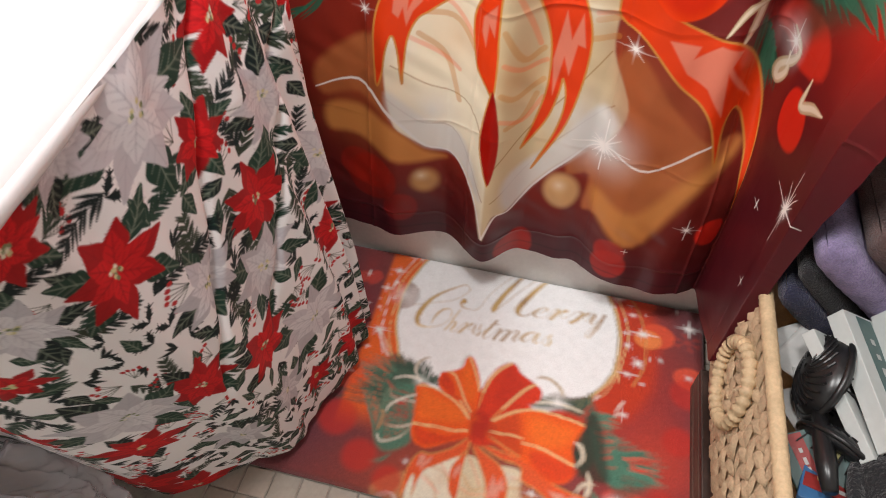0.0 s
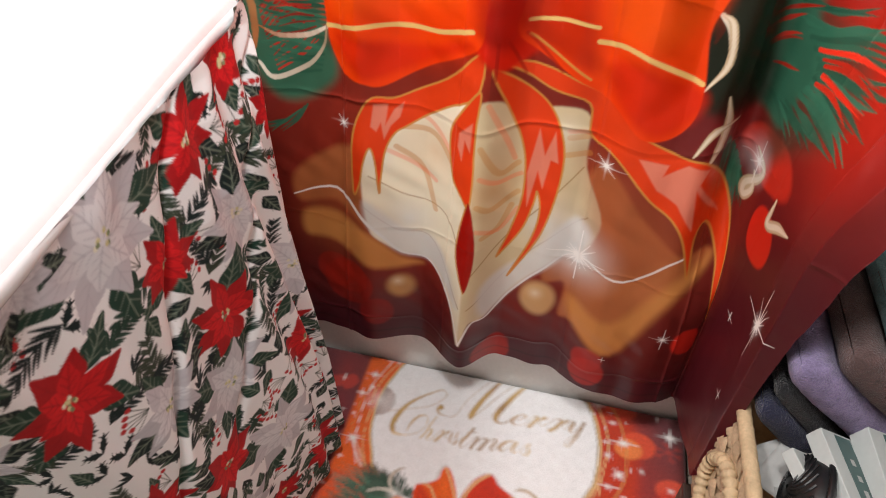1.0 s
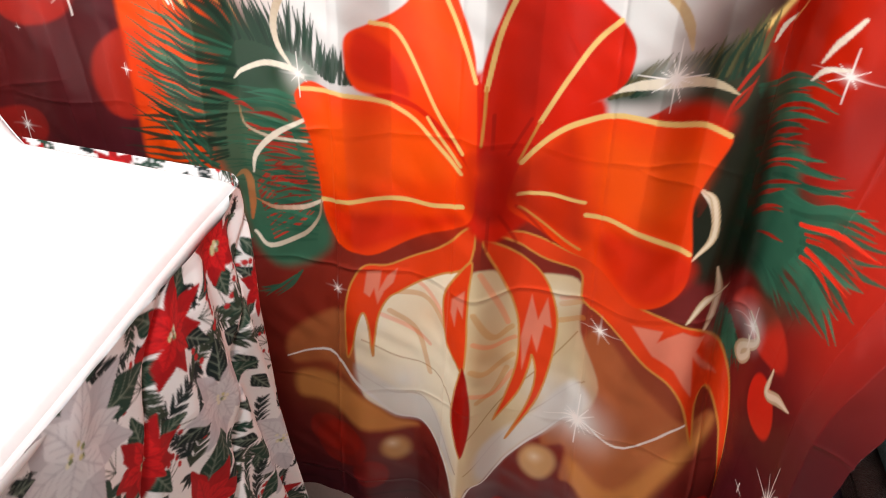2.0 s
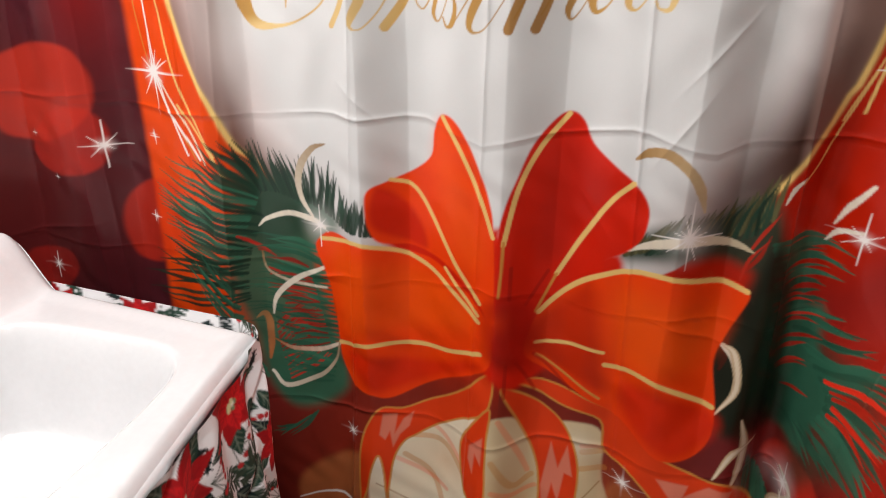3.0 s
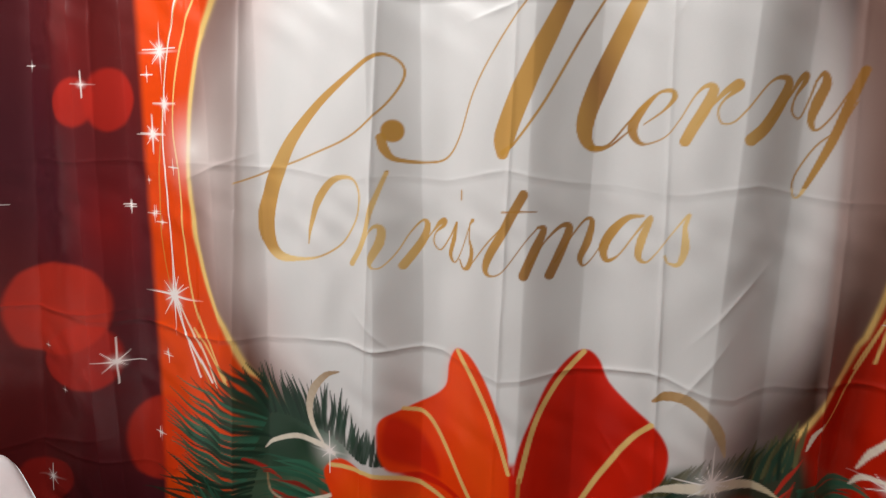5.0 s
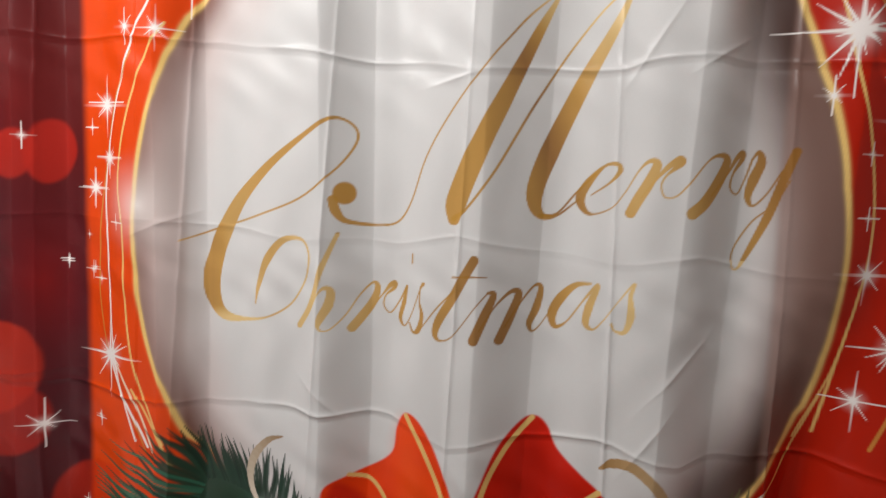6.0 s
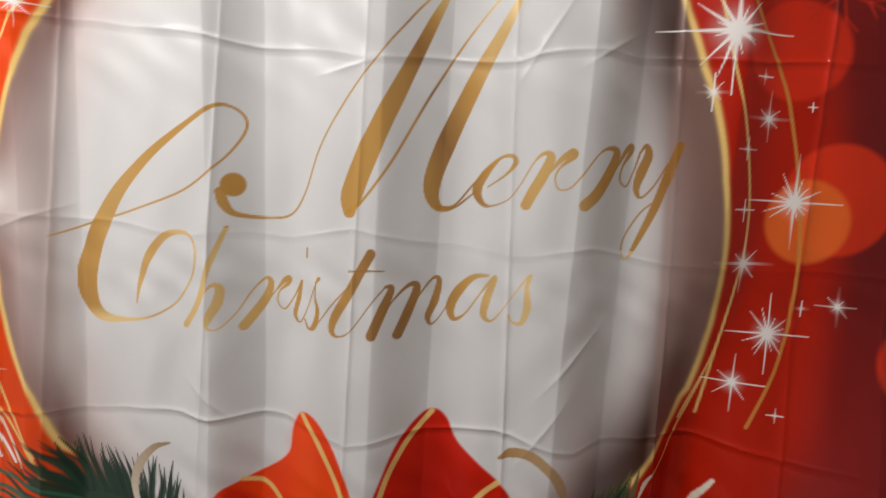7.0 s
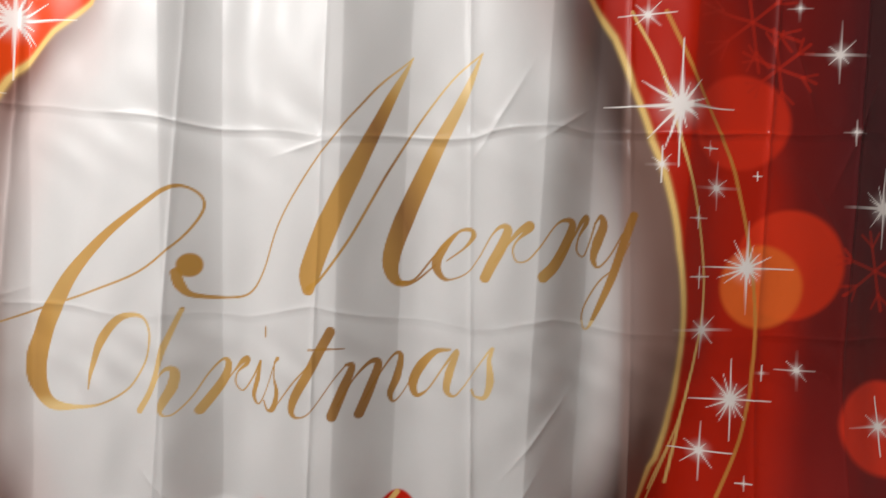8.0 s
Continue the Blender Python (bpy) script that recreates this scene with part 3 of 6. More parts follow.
# the round field's edge, as its distance from the middle by the angle
EDGE = ((-3.00, 0.413), (-2.80, 0.421), (-2.61, 0.426), (-2.55, 0.431), (-2.47, 0.442), (-2.45, 0.444), (-1.82, 0.439), (-1.48, 0.447), (-1.14, 0.457), (-0.57, 0.440), (-0.48, 0.437), (-0.41, 0.432), (-0.38, 0.433), (-0.24, 0.422), (-0.09, 0.415), (0.06, 0.414), (0.21, 0.414), (0.35, 0.420), (0.50, 0.427), (0.64, 0.441), (0.77, 0.463), (1.18, 0.498), (1.55, 0.485), (1.91, 0.477), (2.22, 0.420), (2.35, 0.428), (2.52, 0.429), (2.62, 0.421), (2.75, 0.413), (2.92, 0.412), (3.08, 0.411))
turn_at, far_at = np.array(EDGE).T
angle, far_off = np.arctan2(ZZ - 1.315, SS + 0.042), np.hypot(SS + 0.042, ZZ - 1.315)
ring = far_off / np.interp(angle, np.concatenate([turn_at - math.tau, turn_at, turn_at + math.tau]), np.tile(far_at, 3))
lower = step(0.66, 0.80, ZZ)
band = np.where(SS < 0, step(-0.548, -0.530, SS + 0.012 * (ZZ - 1.2)), 1 - step(1.24, 1.38, ring))
P.c = blend(P.c, blend(srgb(224, 70, 10), srgb(182, 30, 6), step(-0.5, 0.2, SS)), band * lower)
field = blend(blend(WHITE, MAUVE, 0.8 * step(0.74, 0.94, ring) * step(0.12, 0.34, np.abs(SS + 0.042))), blend(UMBER, srgb(66, 40, 32), step(0, 0.2, SS)), step(0.89 - 0.10 * step(0, 0.2, SS), 1.0 - 0.04 * step(0, 0.2, SS), ring) * (0.15 + 0.85 * step(0.20, 0.36, np.abs(SS + 0.042))))
# beyond the outer folds, fold shade is painted in along with the print's tint
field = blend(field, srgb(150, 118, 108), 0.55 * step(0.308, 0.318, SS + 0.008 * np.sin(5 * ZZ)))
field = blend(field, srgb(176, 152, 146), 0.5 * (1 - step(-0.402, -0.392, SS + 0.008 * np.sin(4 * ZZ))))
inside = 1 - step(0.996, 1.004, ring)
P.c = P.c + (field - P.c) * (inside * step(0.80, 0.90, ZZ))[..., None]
edge = np.exp(-((ring - 1.004) / 0.0075) ** 2) * step(0.98, 1.04, ZZ)
P.c = blend(P.c, PALE_GOLD, np.clip(1.3 * edge, 0, 1))
ground = P.c.copy()


def fan(feet, tips, count, wide, colour, seed):
    """Bold conifer needles from a line of feet to a line of tips."""
    dice = random.Random(seed)
    feet, tips = smooth_line(feet, None, 10)[0], smooth_line(tips, None, 10)[0]
    for k in range(count):
        t = min(max((k + dice.uniform(-0.4, 0.6)) / count, 0), 1)
        p, q = feet[int(t * (len(feet) - 1))], tips[int(t * (len(tips) - 1))]
        q = p + (q - p) * dice.uniform(0.72, 1.06)
        d = q - p
        m = (p + q) / 2 + np.array([-d[1], d[0]]) * dice.uniform(-0.09, 0.09)
        w = wide * dice.uniform(0.75, 1.4)
        P.stroke([p, m, q], [w * 0.7, w, 0.0007], np.asarray(colour) * dice.uniform(0.62, 1.3), 0.95)


def curl(points, widths, start, end):
    """A curled ribbon that goes from one colour to another, with a lighter inner edge."""
    line, wide = smooth_line(points, list(widths), 6)
    for k in range(0, len(line) - 1, 2):
        t = np.array(k / len(line))
        P.stroke(line[k : k + 3], wide[k : k + 3], blend(start, end, t), 0.95)


P.glow(-0.60, 1.22, 0.20, srgb(160, 20, 12), 0.5, 0.5)
P.glow(-0.62, 1.45, 0.20, srgb(150, 20, 14), 0.3, 0.5)
P.shape([(-0.604, 1.389), (-0.608, 1.373), (-0.617, 1.361), (-0.632, 1.356), (-0.651, 1.36), (-0.667, 1.372), (-0.676, 1.389), (-0.662, 1.405), (-0.644, 1.417), (-0.624, 1.421), (-0.613, 1.417), (-0.605, 1.405)], srgb(186, 44, 32), 0.7, soft=0.004)
P.shape([(-0.558, 1.394), (-0.567, 1.373), (-0.581, 1.357), (-0.594, 1.351), (-0.604, 1.357), (-0.613, 1.372), (-0.615, 1.393), (-0.61, 1.413), (-0.6, 1.429), (-0.588, 1.435), (-0.575, 1.431), (-0.562, 1.415)], srgb(184, 40, 28), 0.75, soft=0.004)
P.shape([(-0.601, 1.101), (-0.61, 1.067), (-0.639, 1.041), (-0.71, 1.015), (-0.762, 1.018), (-0.779, 1.048), (-0.784, 1.086), (-0.777, 1.12), (-0.758, 1.144), (-0.693, 1.161), (-0.627, 1.161), (-0.606, 1.135)], srgb(196, 52, 34), 0.7, soft=0.004)
P.shape([(-0.594, 1.025), (-0.6, 1), (-0.615, 0.984), (-0.644, 0.975), (-0.689, 0.97), (-0.725, 0.979), (-0.738, 1.003), (-0.718, 1.036), (-0.676, 1.065), (-0.632, 1.079), (-0.61, 1.072), (-0.597, 1.051)], srgb(188, 42, 28), 0.6, soft=0.004)
P.shape([(-0.688, 0.815), (-0.699, 0.789), (-0.725, 0.761), (-0.753, 0.745), (-0.766, 0.755), (-0.773, 0.775), (-0.775, 0.798), (-0.771, 0.819), (-0.763, 0.831), (-0.749, 0.834), (-0.718, 0.839), (-0.695, 0.833)], srgb(150, 34, 28), 0.8, soft=0.004)
P.shape([(-0.46, 0.931), (-0.471, 0.897), (-0.504, 0.862), (-0.55, 0.836), (-0.582, 0.839), (-0.593, 0.867), (-0.596, 0.901), (-0.59, 0.933), (-0.572, 0.955), (-0.533, 0.973), (-0.494, 0.975), (-0.467, 0.96)], srgb(214, 50, 22), 0.5, soft=0.004)
P.disc(0.433, 1.545, 0.053, srgb(226, 52, 26), 0.7, squeeze=1.05)
P.disc(0.495, 1.387, 0.062, srgb(232, 58, 26), 0.75, squeeze=0.95)
P.disc(0.465, 1.361, 0.047, srgb(240, 112, 44), 0.8, squeeze=0.96)
P.disc(0.606, 1.209, 0.050, srgb(226, 56, 30), 0.8, squeeze=1.09)
P.stroke([(0.442, 1.658), (0.493, 1.637)], 0.0039, srgb(196, 44, 26), 0.55)
P.stroke([(0.472, 1.645), (0.485, 1.626)], 0.0031, srgb(196, 44, 26), 0.5)
P.stroke([(0.472, 1.645), (0.493, 1.65)], 0.0031, srgb(196, 44, 26), 0.5)
P.stroke([(0.442, 1.658), (0.452, 1.603)], 0.0039, srgb(196, 44, 26), 0.55)
P.stroke([(0.448, 1.625), (0.438, 1.604)], 0.0031, srgb(196, 44, 26), 0.5)
P.stroke([(0.448, 1.625), (0.463, 1.608)], 0.0031, srgb(196, 44, 26), 0.5)
P.stroke([(0.442, 1.658), (0.392, 1.618)], 0.0039, srgb(196, 44, 26), 0.55)
P.stroke([(0.415, 1.636), (0.386, 1.63)], 0.0031, srgb(196, 44, 26), 0.5)
P.stroke([(0.415, 1.636), (0.406, 1.613)], 0.0031, srgb(196, 44, 26), 0.5)
P.stroke([(0.442, 1.658), (0.381, 1.672)], 0.0039, srgb(196, 44, 26), 0.55)
P.stroke([(0.407, 1.669), (0.39, 1.683)], 0.0031, srgb(196, 44, 26), 0.5)
P.stroke([(0.407, 1.669), (0.38, 1.659)], 0.0031, srgb(196, 44, 26), 0.5)
P.stroke([(0.442, 1.658), (0.432, 1.714)], 0.0039, srgb(196, 44, 26), 0.55)
P.stroke([(0.436, 1.692), (0.445, 1.712)], 0.0031, srgb(196, 44, 26), 0.5)
P.stroke([(0.436, 1.692), (0.42, 1.709)], 0.0031, srgb(196, 44, 26), 0.5)
P.stroke([(0.442, 1.658), (0.483, 1.693)], 0.0039, srgb(196, 44, 26), 0.55)
P.stroke([(0.467, 1.679), (0.488, 1.68)], 0.0031, srgb(196, 44, 26), 0.5)
P.stroke([(0.467, 1.679), (0.472, 1.7)], 0.0031, srgb(196, 44, 26), 0.5)
P.stroke([(0.473, 1.607), (0.513, 1.591)], 0.0039, srgb(196, 44, 26), 0.55)
P.stroke([(0.497, 1.597), (0.507, 1.582)], 0.0031, srgb(196, 44, 26), 0.5)
P.stroke([(0.497, 1.597), (0.514, 1.601)], 0.0031, srgb(196, 44, 26), 0.5)
P.stroke([(0.473, 1.607), (0.481, 1.564)], 0.0039, srgb(196, 44, 26), 0.55)
P.stroke([(0.478, 1.581), (0.47, 1.565)], 0.0031, srgb(196, 44, 26), 0.5)
P.stroke([(0.478, 1.581), (0.49, 1.568)], 0.0031, srgb(196, 44, 26), 0.5)
P.stroke([(0.473, 1.607), (0.441, 1.58)], 0.0039, srgb(196, 44, 26), 0.55)
P.stroke([(0.454, 1.591), (0.437, 1.59)], 0.0031, srgb(196, 44, 26), 0.5)
P.stroke([(0.454, 1.591), (0.449, 1.574)], 0.0031, srgb(196, 44, 26), 0.5)
P.stroke([(0.473, 1.607), (0.433, 1.624)], 0.0039, srgb(196, 44, 26), 0.55)
P.stroke([(0.45, 1.617), (0.439, 1.632)], 0.0031, srgb(196, 44, 26), 0.5)
P.stroke([(0.45, 1.617), (0.433, 1.613)], 0.0031, srgb(196, 44, 26), 0.5)
P.stroke([(0.473, 1.607), (0.466, 1.651)], 0.0039, srgb(196, 44, 26), 0.55)
P.stroke([(0.468, 1.633), (0.476, 1.649)], 0.0031, srgb(196, 44, 26), 0.5)
P.stroke([(0.468, 1.633), (0.458, 1.647)], 0.0031, srgb(196, 44, 26), 0.5)
P.stroke([(0.473, 1.607), (0.505, 1.634)], 0.0039, srgb(196, 44, 26), 0.55)
P.stroke([(0.492, 1.623), (0.509, 1.624)], 0.0031, srgb(196, 44, 26), 0.5)
P.stroke([(0.492, 1.623), (0.497, 1.64)], 0.0031, srgb(196, 44, 26), 0.5)
P.stroke([(0.596, 1.384), (0.638, 1.368)], 0.0039, srgb(196, 44, 26), 0.55)
P.stroke([(0.622, 1.374), (0.632, 1.36)], 0.0031, srgb(196, 44, 26), 0.5)
P.stroke([(0.622, 1.374), (0.639, 1.379)], 0.0031, srgb(196, 44, 26), 0.5)
P.stroke([(0.596, 1.384), (0.606, 1.339)], 0.0039, srgb(196, 44, 26), 0.55)
P.stroke([(0.602, 1.357), (0.594, 1.341)], 0.0031, srgb(196, 44, 26), 0.5)
P.stroke([(0.602, 1.357), (0.615, 1.344)], 0.0031, srgb(196, 44, 26), 0.5)
P.stroke([(0.596, 1.384), (0.555, 1.356)], 0.0039, srgb(196, 44, 26), 0.55)
P.stroke([(0.57, 1.367), (0.551, 1.366)], 0.0031, srgb(196, 44, 26), 0.5)
P.stroke([(0.57, 1.367), (0.565, 1.35)], 0.0031, srgb(196, 44, 26), 0.5)
P.stroke([(0.596, 1.384), (0.547, 1.4)], 0.0039, srgb(196, 44, 26), 0.55)
P.stroke([(0.564, 1.394), (0.553, 1.408)], 0.0031, srgb(196, 44, 26), 0.5)
P.stroke([(0.564, 1.394), (0.547, 1.39)], 0.0031, srgb(196, 44, 26), 0.5)
P.stroke([(0.596, 1.384), (0.585, 1.428)], 0.0039, srgb(196, 44, 26), 0.55)
P.stroke([(0.59, 1.411), (0.598, 1.427)], 0.0031, srgb(196, 44, 26), 0.5)
P.stroke([(0.59, 1.411), (0.574, 1.424)], 0.0031, srgb(196, 44, 26), 0.5)
P.stroke([(0.596, 1.384), (0.631, 1.412)], 0.0039, srgb(196, 44, 26), 0.55)
P.stroke([(0.618, 1.401), (0.635, 1.403)], 0.0031, srgb(196, 44, 26), 0.5)
P.stroke([(0.618, 1.401), (0.623, 1.418)], 0.0031, srgb(196, 44, 26), 0.5)
P.disc(0.430, 0.648, 0.036, srgb(206, 48, 32), 0.8, squeeze=1.85)
P.disc(0.476, 0.560, 0.040, srgb(214, 40, 24), 0.9, squeeze=0.90)
P.disc(0.376, 0.296, 0.031, srgb(206, 40, 26), 0.9, squeeze=0.90)
P.disc(0.224, 0.175, 0.036, srgb(176, 36, 26), 0.75, squeeze=0.90)
P.disc(0.044, 0.148, 0.038, srgb(170, 36, 22), 0.7, squeeze=0.90)
P.disc(0.220, 0.207, 0.031, srgb(180, 36, 26), 0.7, squeeze=0.90)
P.disc(-0.235, 0.268, 0.054, srgb(150, 30, 18), 0.6, squeeze=0.90)
P.disc(0.051, 0.167, 0.027, srgb(168, 32, 20), 0.6, squeeze=0.90)
P.stroke([(0.308, 1.666), (0.34, 1.602), (0.361, 1.526), (0.387, 1.44), (0.399, 1.365), (0.396, 1.302), (0.385, 1.223), (0.376, 1.124)], 0.0031, PALE_GOLD, 0.9)
P.stroke([(0.342, 1.664), (0.374, 1.595), (0.424, 1.506), (0.451, 1.405), (0.462, 1.302), (0.453, 1.205), (0.425, 1.121)], 0.0039, AMBER, 0.9)
P.stroke([(0.394, 1.289), (0.38, 1.195), (0.358, 1.114)], 0.0023, PALE_GOLD, 0.8)
P.stroke([(0.375, 1.169), (0.363, 1.122), (0.346, 1.067), (0.331, 1.042)], 0.0023, PALE_GOLD, 0.8)
P.stroke([(-0.431, 1.581), (-0.455, 1.541), (-0.476, 1.481), (-0.496, 1.418), (-0.506, 1.352), (-0.504, 1.286), (-0.497, 1.197), (-0.486, 1.115), (-0.452, 1.021)], 0.003, SILVER, 0.9)
P.stroke([(-0.414, 1.556), (-0.441, 1.508), (-0.46, 1.46), (-0.475, 1.404), (-0.481, 1.354), (-0.473, 1.304), (-0.47, 1.231), (-0.464, 1.165), (-0.448, 1.099), (-0.411, 1.022)], 0.0028, PALE_GOLD, 0.9)
P.stroke([(-0.459, 1.522), (-0.49, 1.446), (-0.512, 1.337), (-0.518, 1.269), (-0.517, 1.193), (-0.499, 1.128), (-0.465, 1.066), (-0.435, 1.008)], 0.002, AMBER, 0.9)
P.stroke([(-0.495, 1.121), (-0.474, 1.08), (-0.432, 1.017)], 0.004, SILVER, 0.9)
P.stroke([(-0.486, 1.123), (-0.451, 1.068), (-0.423, 1.012)], 0.003, CREAM, 0.9)
P.stroke([(-0.458, 1.09), (-0.42, 1.035), (-0.4, 0.991)], 0.003, PALE_GOLD, 0.9)
P.shape([(-0.379, 0.959), (-0.323, 0.996), (-0.247, 0.961), (-0.24, 0.928), (-0.274, 0.896), (-0.265, 0.825), (-0.249, 0.753), (-0.236, 0.671), (-0.31, 0.618), (-0.366, 0.65), (-0.392, 0.754), (-0.407, 0.816), (-0.409, 0.888)], FIR, 0.95, soft=0.012)
P.shape([(-0.38, 1.001), (-0.284, 0.971), (-0.288, 0.918), (-0.353, 0.875), (-0.389, 0.919)], DEEP_FIR, 0.8, soft=0.02)
fan([(-0.173, 0.93), (-0.197, 0.932), (-0.225, 0.937), (-0.248, 0.953), (-0.274, 0.965), (-0.294, 0.964), (-0.315, 0.968), (-0.344, 0.971), (-0.362, 0.969), (-0.37, 0.961), (-0.382, 0.951)],
    [(-0.173, 0.946), (-0.192, 0.974), (-0.219, 0.989), (-0.239, 1.024), (-0.274, 1.032), (-0.322, 1.034), (-0.343, 1.032), (-0.374, 1.042), (-0.405, 1.045), (-0.44, 1.036), (-0.484, 1.016)], 60, 0.0062, DEEP_FIR, 1)
fan([(-0.37, 0.957), (-0.383, 0.925), (-0.391, 0.892), (-0.396, 0.858), (-0.395, 0.812)],
    [(-0.495, 1.009), (-0.526, 0.968), (-0.523, 0.932), (-0.516, 0.897), (-0.506, 0.863)], 26, 0.0058, FIR, 2)
fan([(-0.365, 0.93), (-0.383, 0.881), (-0.391, 0.838), (-0.39, 0.791)],
    [(-0.47, 0.989), (-0.497, 0.921), (-0.568, 0.834), (-0.57, 0.762)], 22, 0.0058, DEEP_FIR, 3)
fan([(-0.407, 0.816), (-0.398, 0.756), (-0.367, 0.64)],
    [(-0.454, 0.877), (-0.483, 0.842), (-0.448, 0.792)], 14, 0.006, FIR, 4)
fan([(-0.396, 0.903), (-0.374, 0.878), (-0.341, 0.8), (-0.302, 0.753)],
    [(-0.374, 0.882), (-0.334, 0.865), (-0.276, 0.807), (-0.239, 0.757)], 14, 0.0035, srgb(176, 40, 28), 5)
fan([(-0.356, 0.757), (-0.349, 0.717), (-0.33, 0.653)],
    [(-0.297, 0.814), (-0.267, 0.786), (-0.262, 0.709)], 16, 0.003, srgb(168, 40, 30), 6)
fan([(-0.333, 0.579), (-0.31, 0.598), (-0.286, 0.619)],
    [(-0.373, 0.574), (-0.367, 0.558), (-0.334, 0.557)], 10, 0.004, FIR, 7)
P.shape([(0.14, 0.935), (0.165, 0.976), (0.207, 0.993), (0.253, 1), (0.304, 1.019), (0.324, 0.973), (0.334, 0.882), (0.339, 0.782), (0.29, 0.699), (0.27, 0.796), (0.298, 0.908), (0.283, 0.932), (0.214, 0.945)], DEEP_FIR, 0.95, soft=0.012)
fan([(0.143, 0.94), (0.168, 0.951), (0.192, 0.96), (0.217, 0.967), (0.252, 0.966), (0.282, 0.977), (0.307, 0.999)],
    [(0.159, 0.974), (0.188, 0.992), (0.209, 1.004), (0.244, 1.012), (0.275, 1.022), (0.292, 1.044), (0.315, 1.056)], 34, 0.0055, OLIVE, 8)
fan([(0.168, 0.947), (0.212, 0.96), (0.26, 0.958), (0.304, 0.984)],
    [(0.195, 0.99), (0.24, 0.999), (0.281, 1.02), (0.311, 1.045)], 26, 0.0045, DEEP_FIR, 9)
fan([(0.29, 0.958), (0.276, 0.85), (0.281, 0.766)],
    [(0.316, 1.014), (0.292, 0.905), (0.28, 0.819)], 8, 0.005, srgb(170, 40, 24), 10)
P.shape([(0.358, 0.832), (0.411, 0.849), (0.476, 0.83), (0.502, 0.785), (0.495, 0.723), (0.412, 0.642), (0.382, 0.692)], DEEP_FIR, 0.7, soft=0.02)
P.shape([(0.312, 0.894), (0.336, 0.907), (0.372, 0.883), (0.391, 0.885), (0.395, 0.837), (0.422, 0.806), (0.435, 0.773), (0.414, 0.736), (0.407, 0.691), (0.372, 0.697), (0.342, 0.744), (0.324, 0.829)], FIR, 0.97, soft=0.008)
fan([(0.313, 0.967), (0.319, 0.948), (0.322, 0.928), (0.329, 0.901), (0.342, 0.878), (0.36, 0.849)],
    [(0.395, 0.969), (0.4, 0.959), (0.401, 0.941), (0.397, 0.919), (0.4, 0.897), (0.417, 0.884)], 18, 0.0075, FIR, 11)
fan([(0.358, 0.853), (0.38, 0.827), (0.399, 0.808), (0.421, 0.79), (0.43, 0.77)],
    [(0.447, 0.882), (0.489, 0.865), (0.525, 0.85), (0.543, 0.821), (0.552, 0.773)], 20, 0.0085, FIR, 12)
fan([(0.425, 0.776), (0.421, 0.756), (0.404, 0.729), (0.383, 0.712), (0.358, 0.731)],
    [(0.552, 0.765), (0.547, 0.733), (0.519, 0.725), (0.477, 0.703), (0.408, 0.678)], 18, 0.0075, FIR, 13)
fan([(0.328, 0.887), (0.344, 0.84), (0.352, 0.791), (0.372, 0.749)],
    [(0.376, 0.891), (0.4, 0.862), (0.389, 0.813), (0.407, 0.756)], 9, 0.005, srgb(196, 40, 24), 14)
fan([(0.41, 0.807), (0.435, 0.789), (0.43, 0.762)],
    [(0.522, 0.832), (0.527, 0.793), (0.514, 0.746)], 7, 0.006, srgb(206, 44, 26), 15)
fan([(0.339, 0.656), (0.36, 0.623), (0.378, 0.587)],
    [(0.339, 0.591), (0.373, 0.54), (0.396, 0.544)], 14, 0.005, FIR, 16)
# dark olive print taken to near-black: the deep fold's shade is painted in
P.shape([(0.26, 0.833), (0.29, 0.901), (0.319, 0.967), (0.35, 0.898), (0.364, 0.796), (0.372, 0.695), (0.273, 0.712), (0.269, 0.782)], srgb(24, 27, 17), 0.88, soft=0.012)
fan([(-0.25, 0.901), (-0.254, 0.828), (-0.248, 0.752), (-0.264, 0.668)],
    [(-0.381, 0.904), (-0.392, 0.833), (-0.39, 0.756), (-0.342, 0.651)], 44, 0.0055, FIR, 21)
fan([(-0.291, 0.865), (-0.275, 0.804), (-0.261, 0.729)],
    [(-0.37, 0.866), (-0.356, 0.793), (-0.331, 0.701)], 16, 0.003, srgb(150, 40, 30), 22)
curl([(-0.249, 1.051), (-0.269, 1.043), (-0.289, 1.019), (-0.297, 0.993), (-0.292, 0.969), (-0.275, 0.947)], (0.002, 0.008, 0.012, 0.012, 0.009, 0.004), srgb(150, 118, 78), srgb(232, 222, 204))
curl([(-0.371, 0.915), (-0.358, 0.927), (-0.318, 0.942), (-0.276, 0.942), (-0.257, 0.932)], (0.002, 0.006, 0.008, 0.009, 0.004), srgb(232, 222, 204), srgb(232, 222, 204))
curl([(-0.37, 0.875), (-0.362, 0.845), (-0.317, 0.834), (-0.261, 0.839)], (0.002, 0.004, 0.005, 0.004), srgb(150, 118, 78), srgb(232, 222, 204))
curl([(-0.36, 0.773), (-0.351, 0.805), (-0.316, 0.839), (-0.259, 0.873)], (0.003, 0.008, 0.009, 0.005), srgb(232, 222, 204), srgb(232, 222, 204))
curl([(-0.384, 0.767), (-0.374, 0.773), (-0.367, 0.758), (-0.366, 0.725), (-0.369, 0.696)], (0.002, 0.008, 0.011, 0.011, 0.004), srgb(150, 118, 78), TAN)
curl([(-0.36, 0.73), (-0.327, 0.72), (-0.282, 0.728), (-0.247, 0.746)], (0.002, 0.007, 0.008, 0.005), TAN, srgb(232, 222, 204))
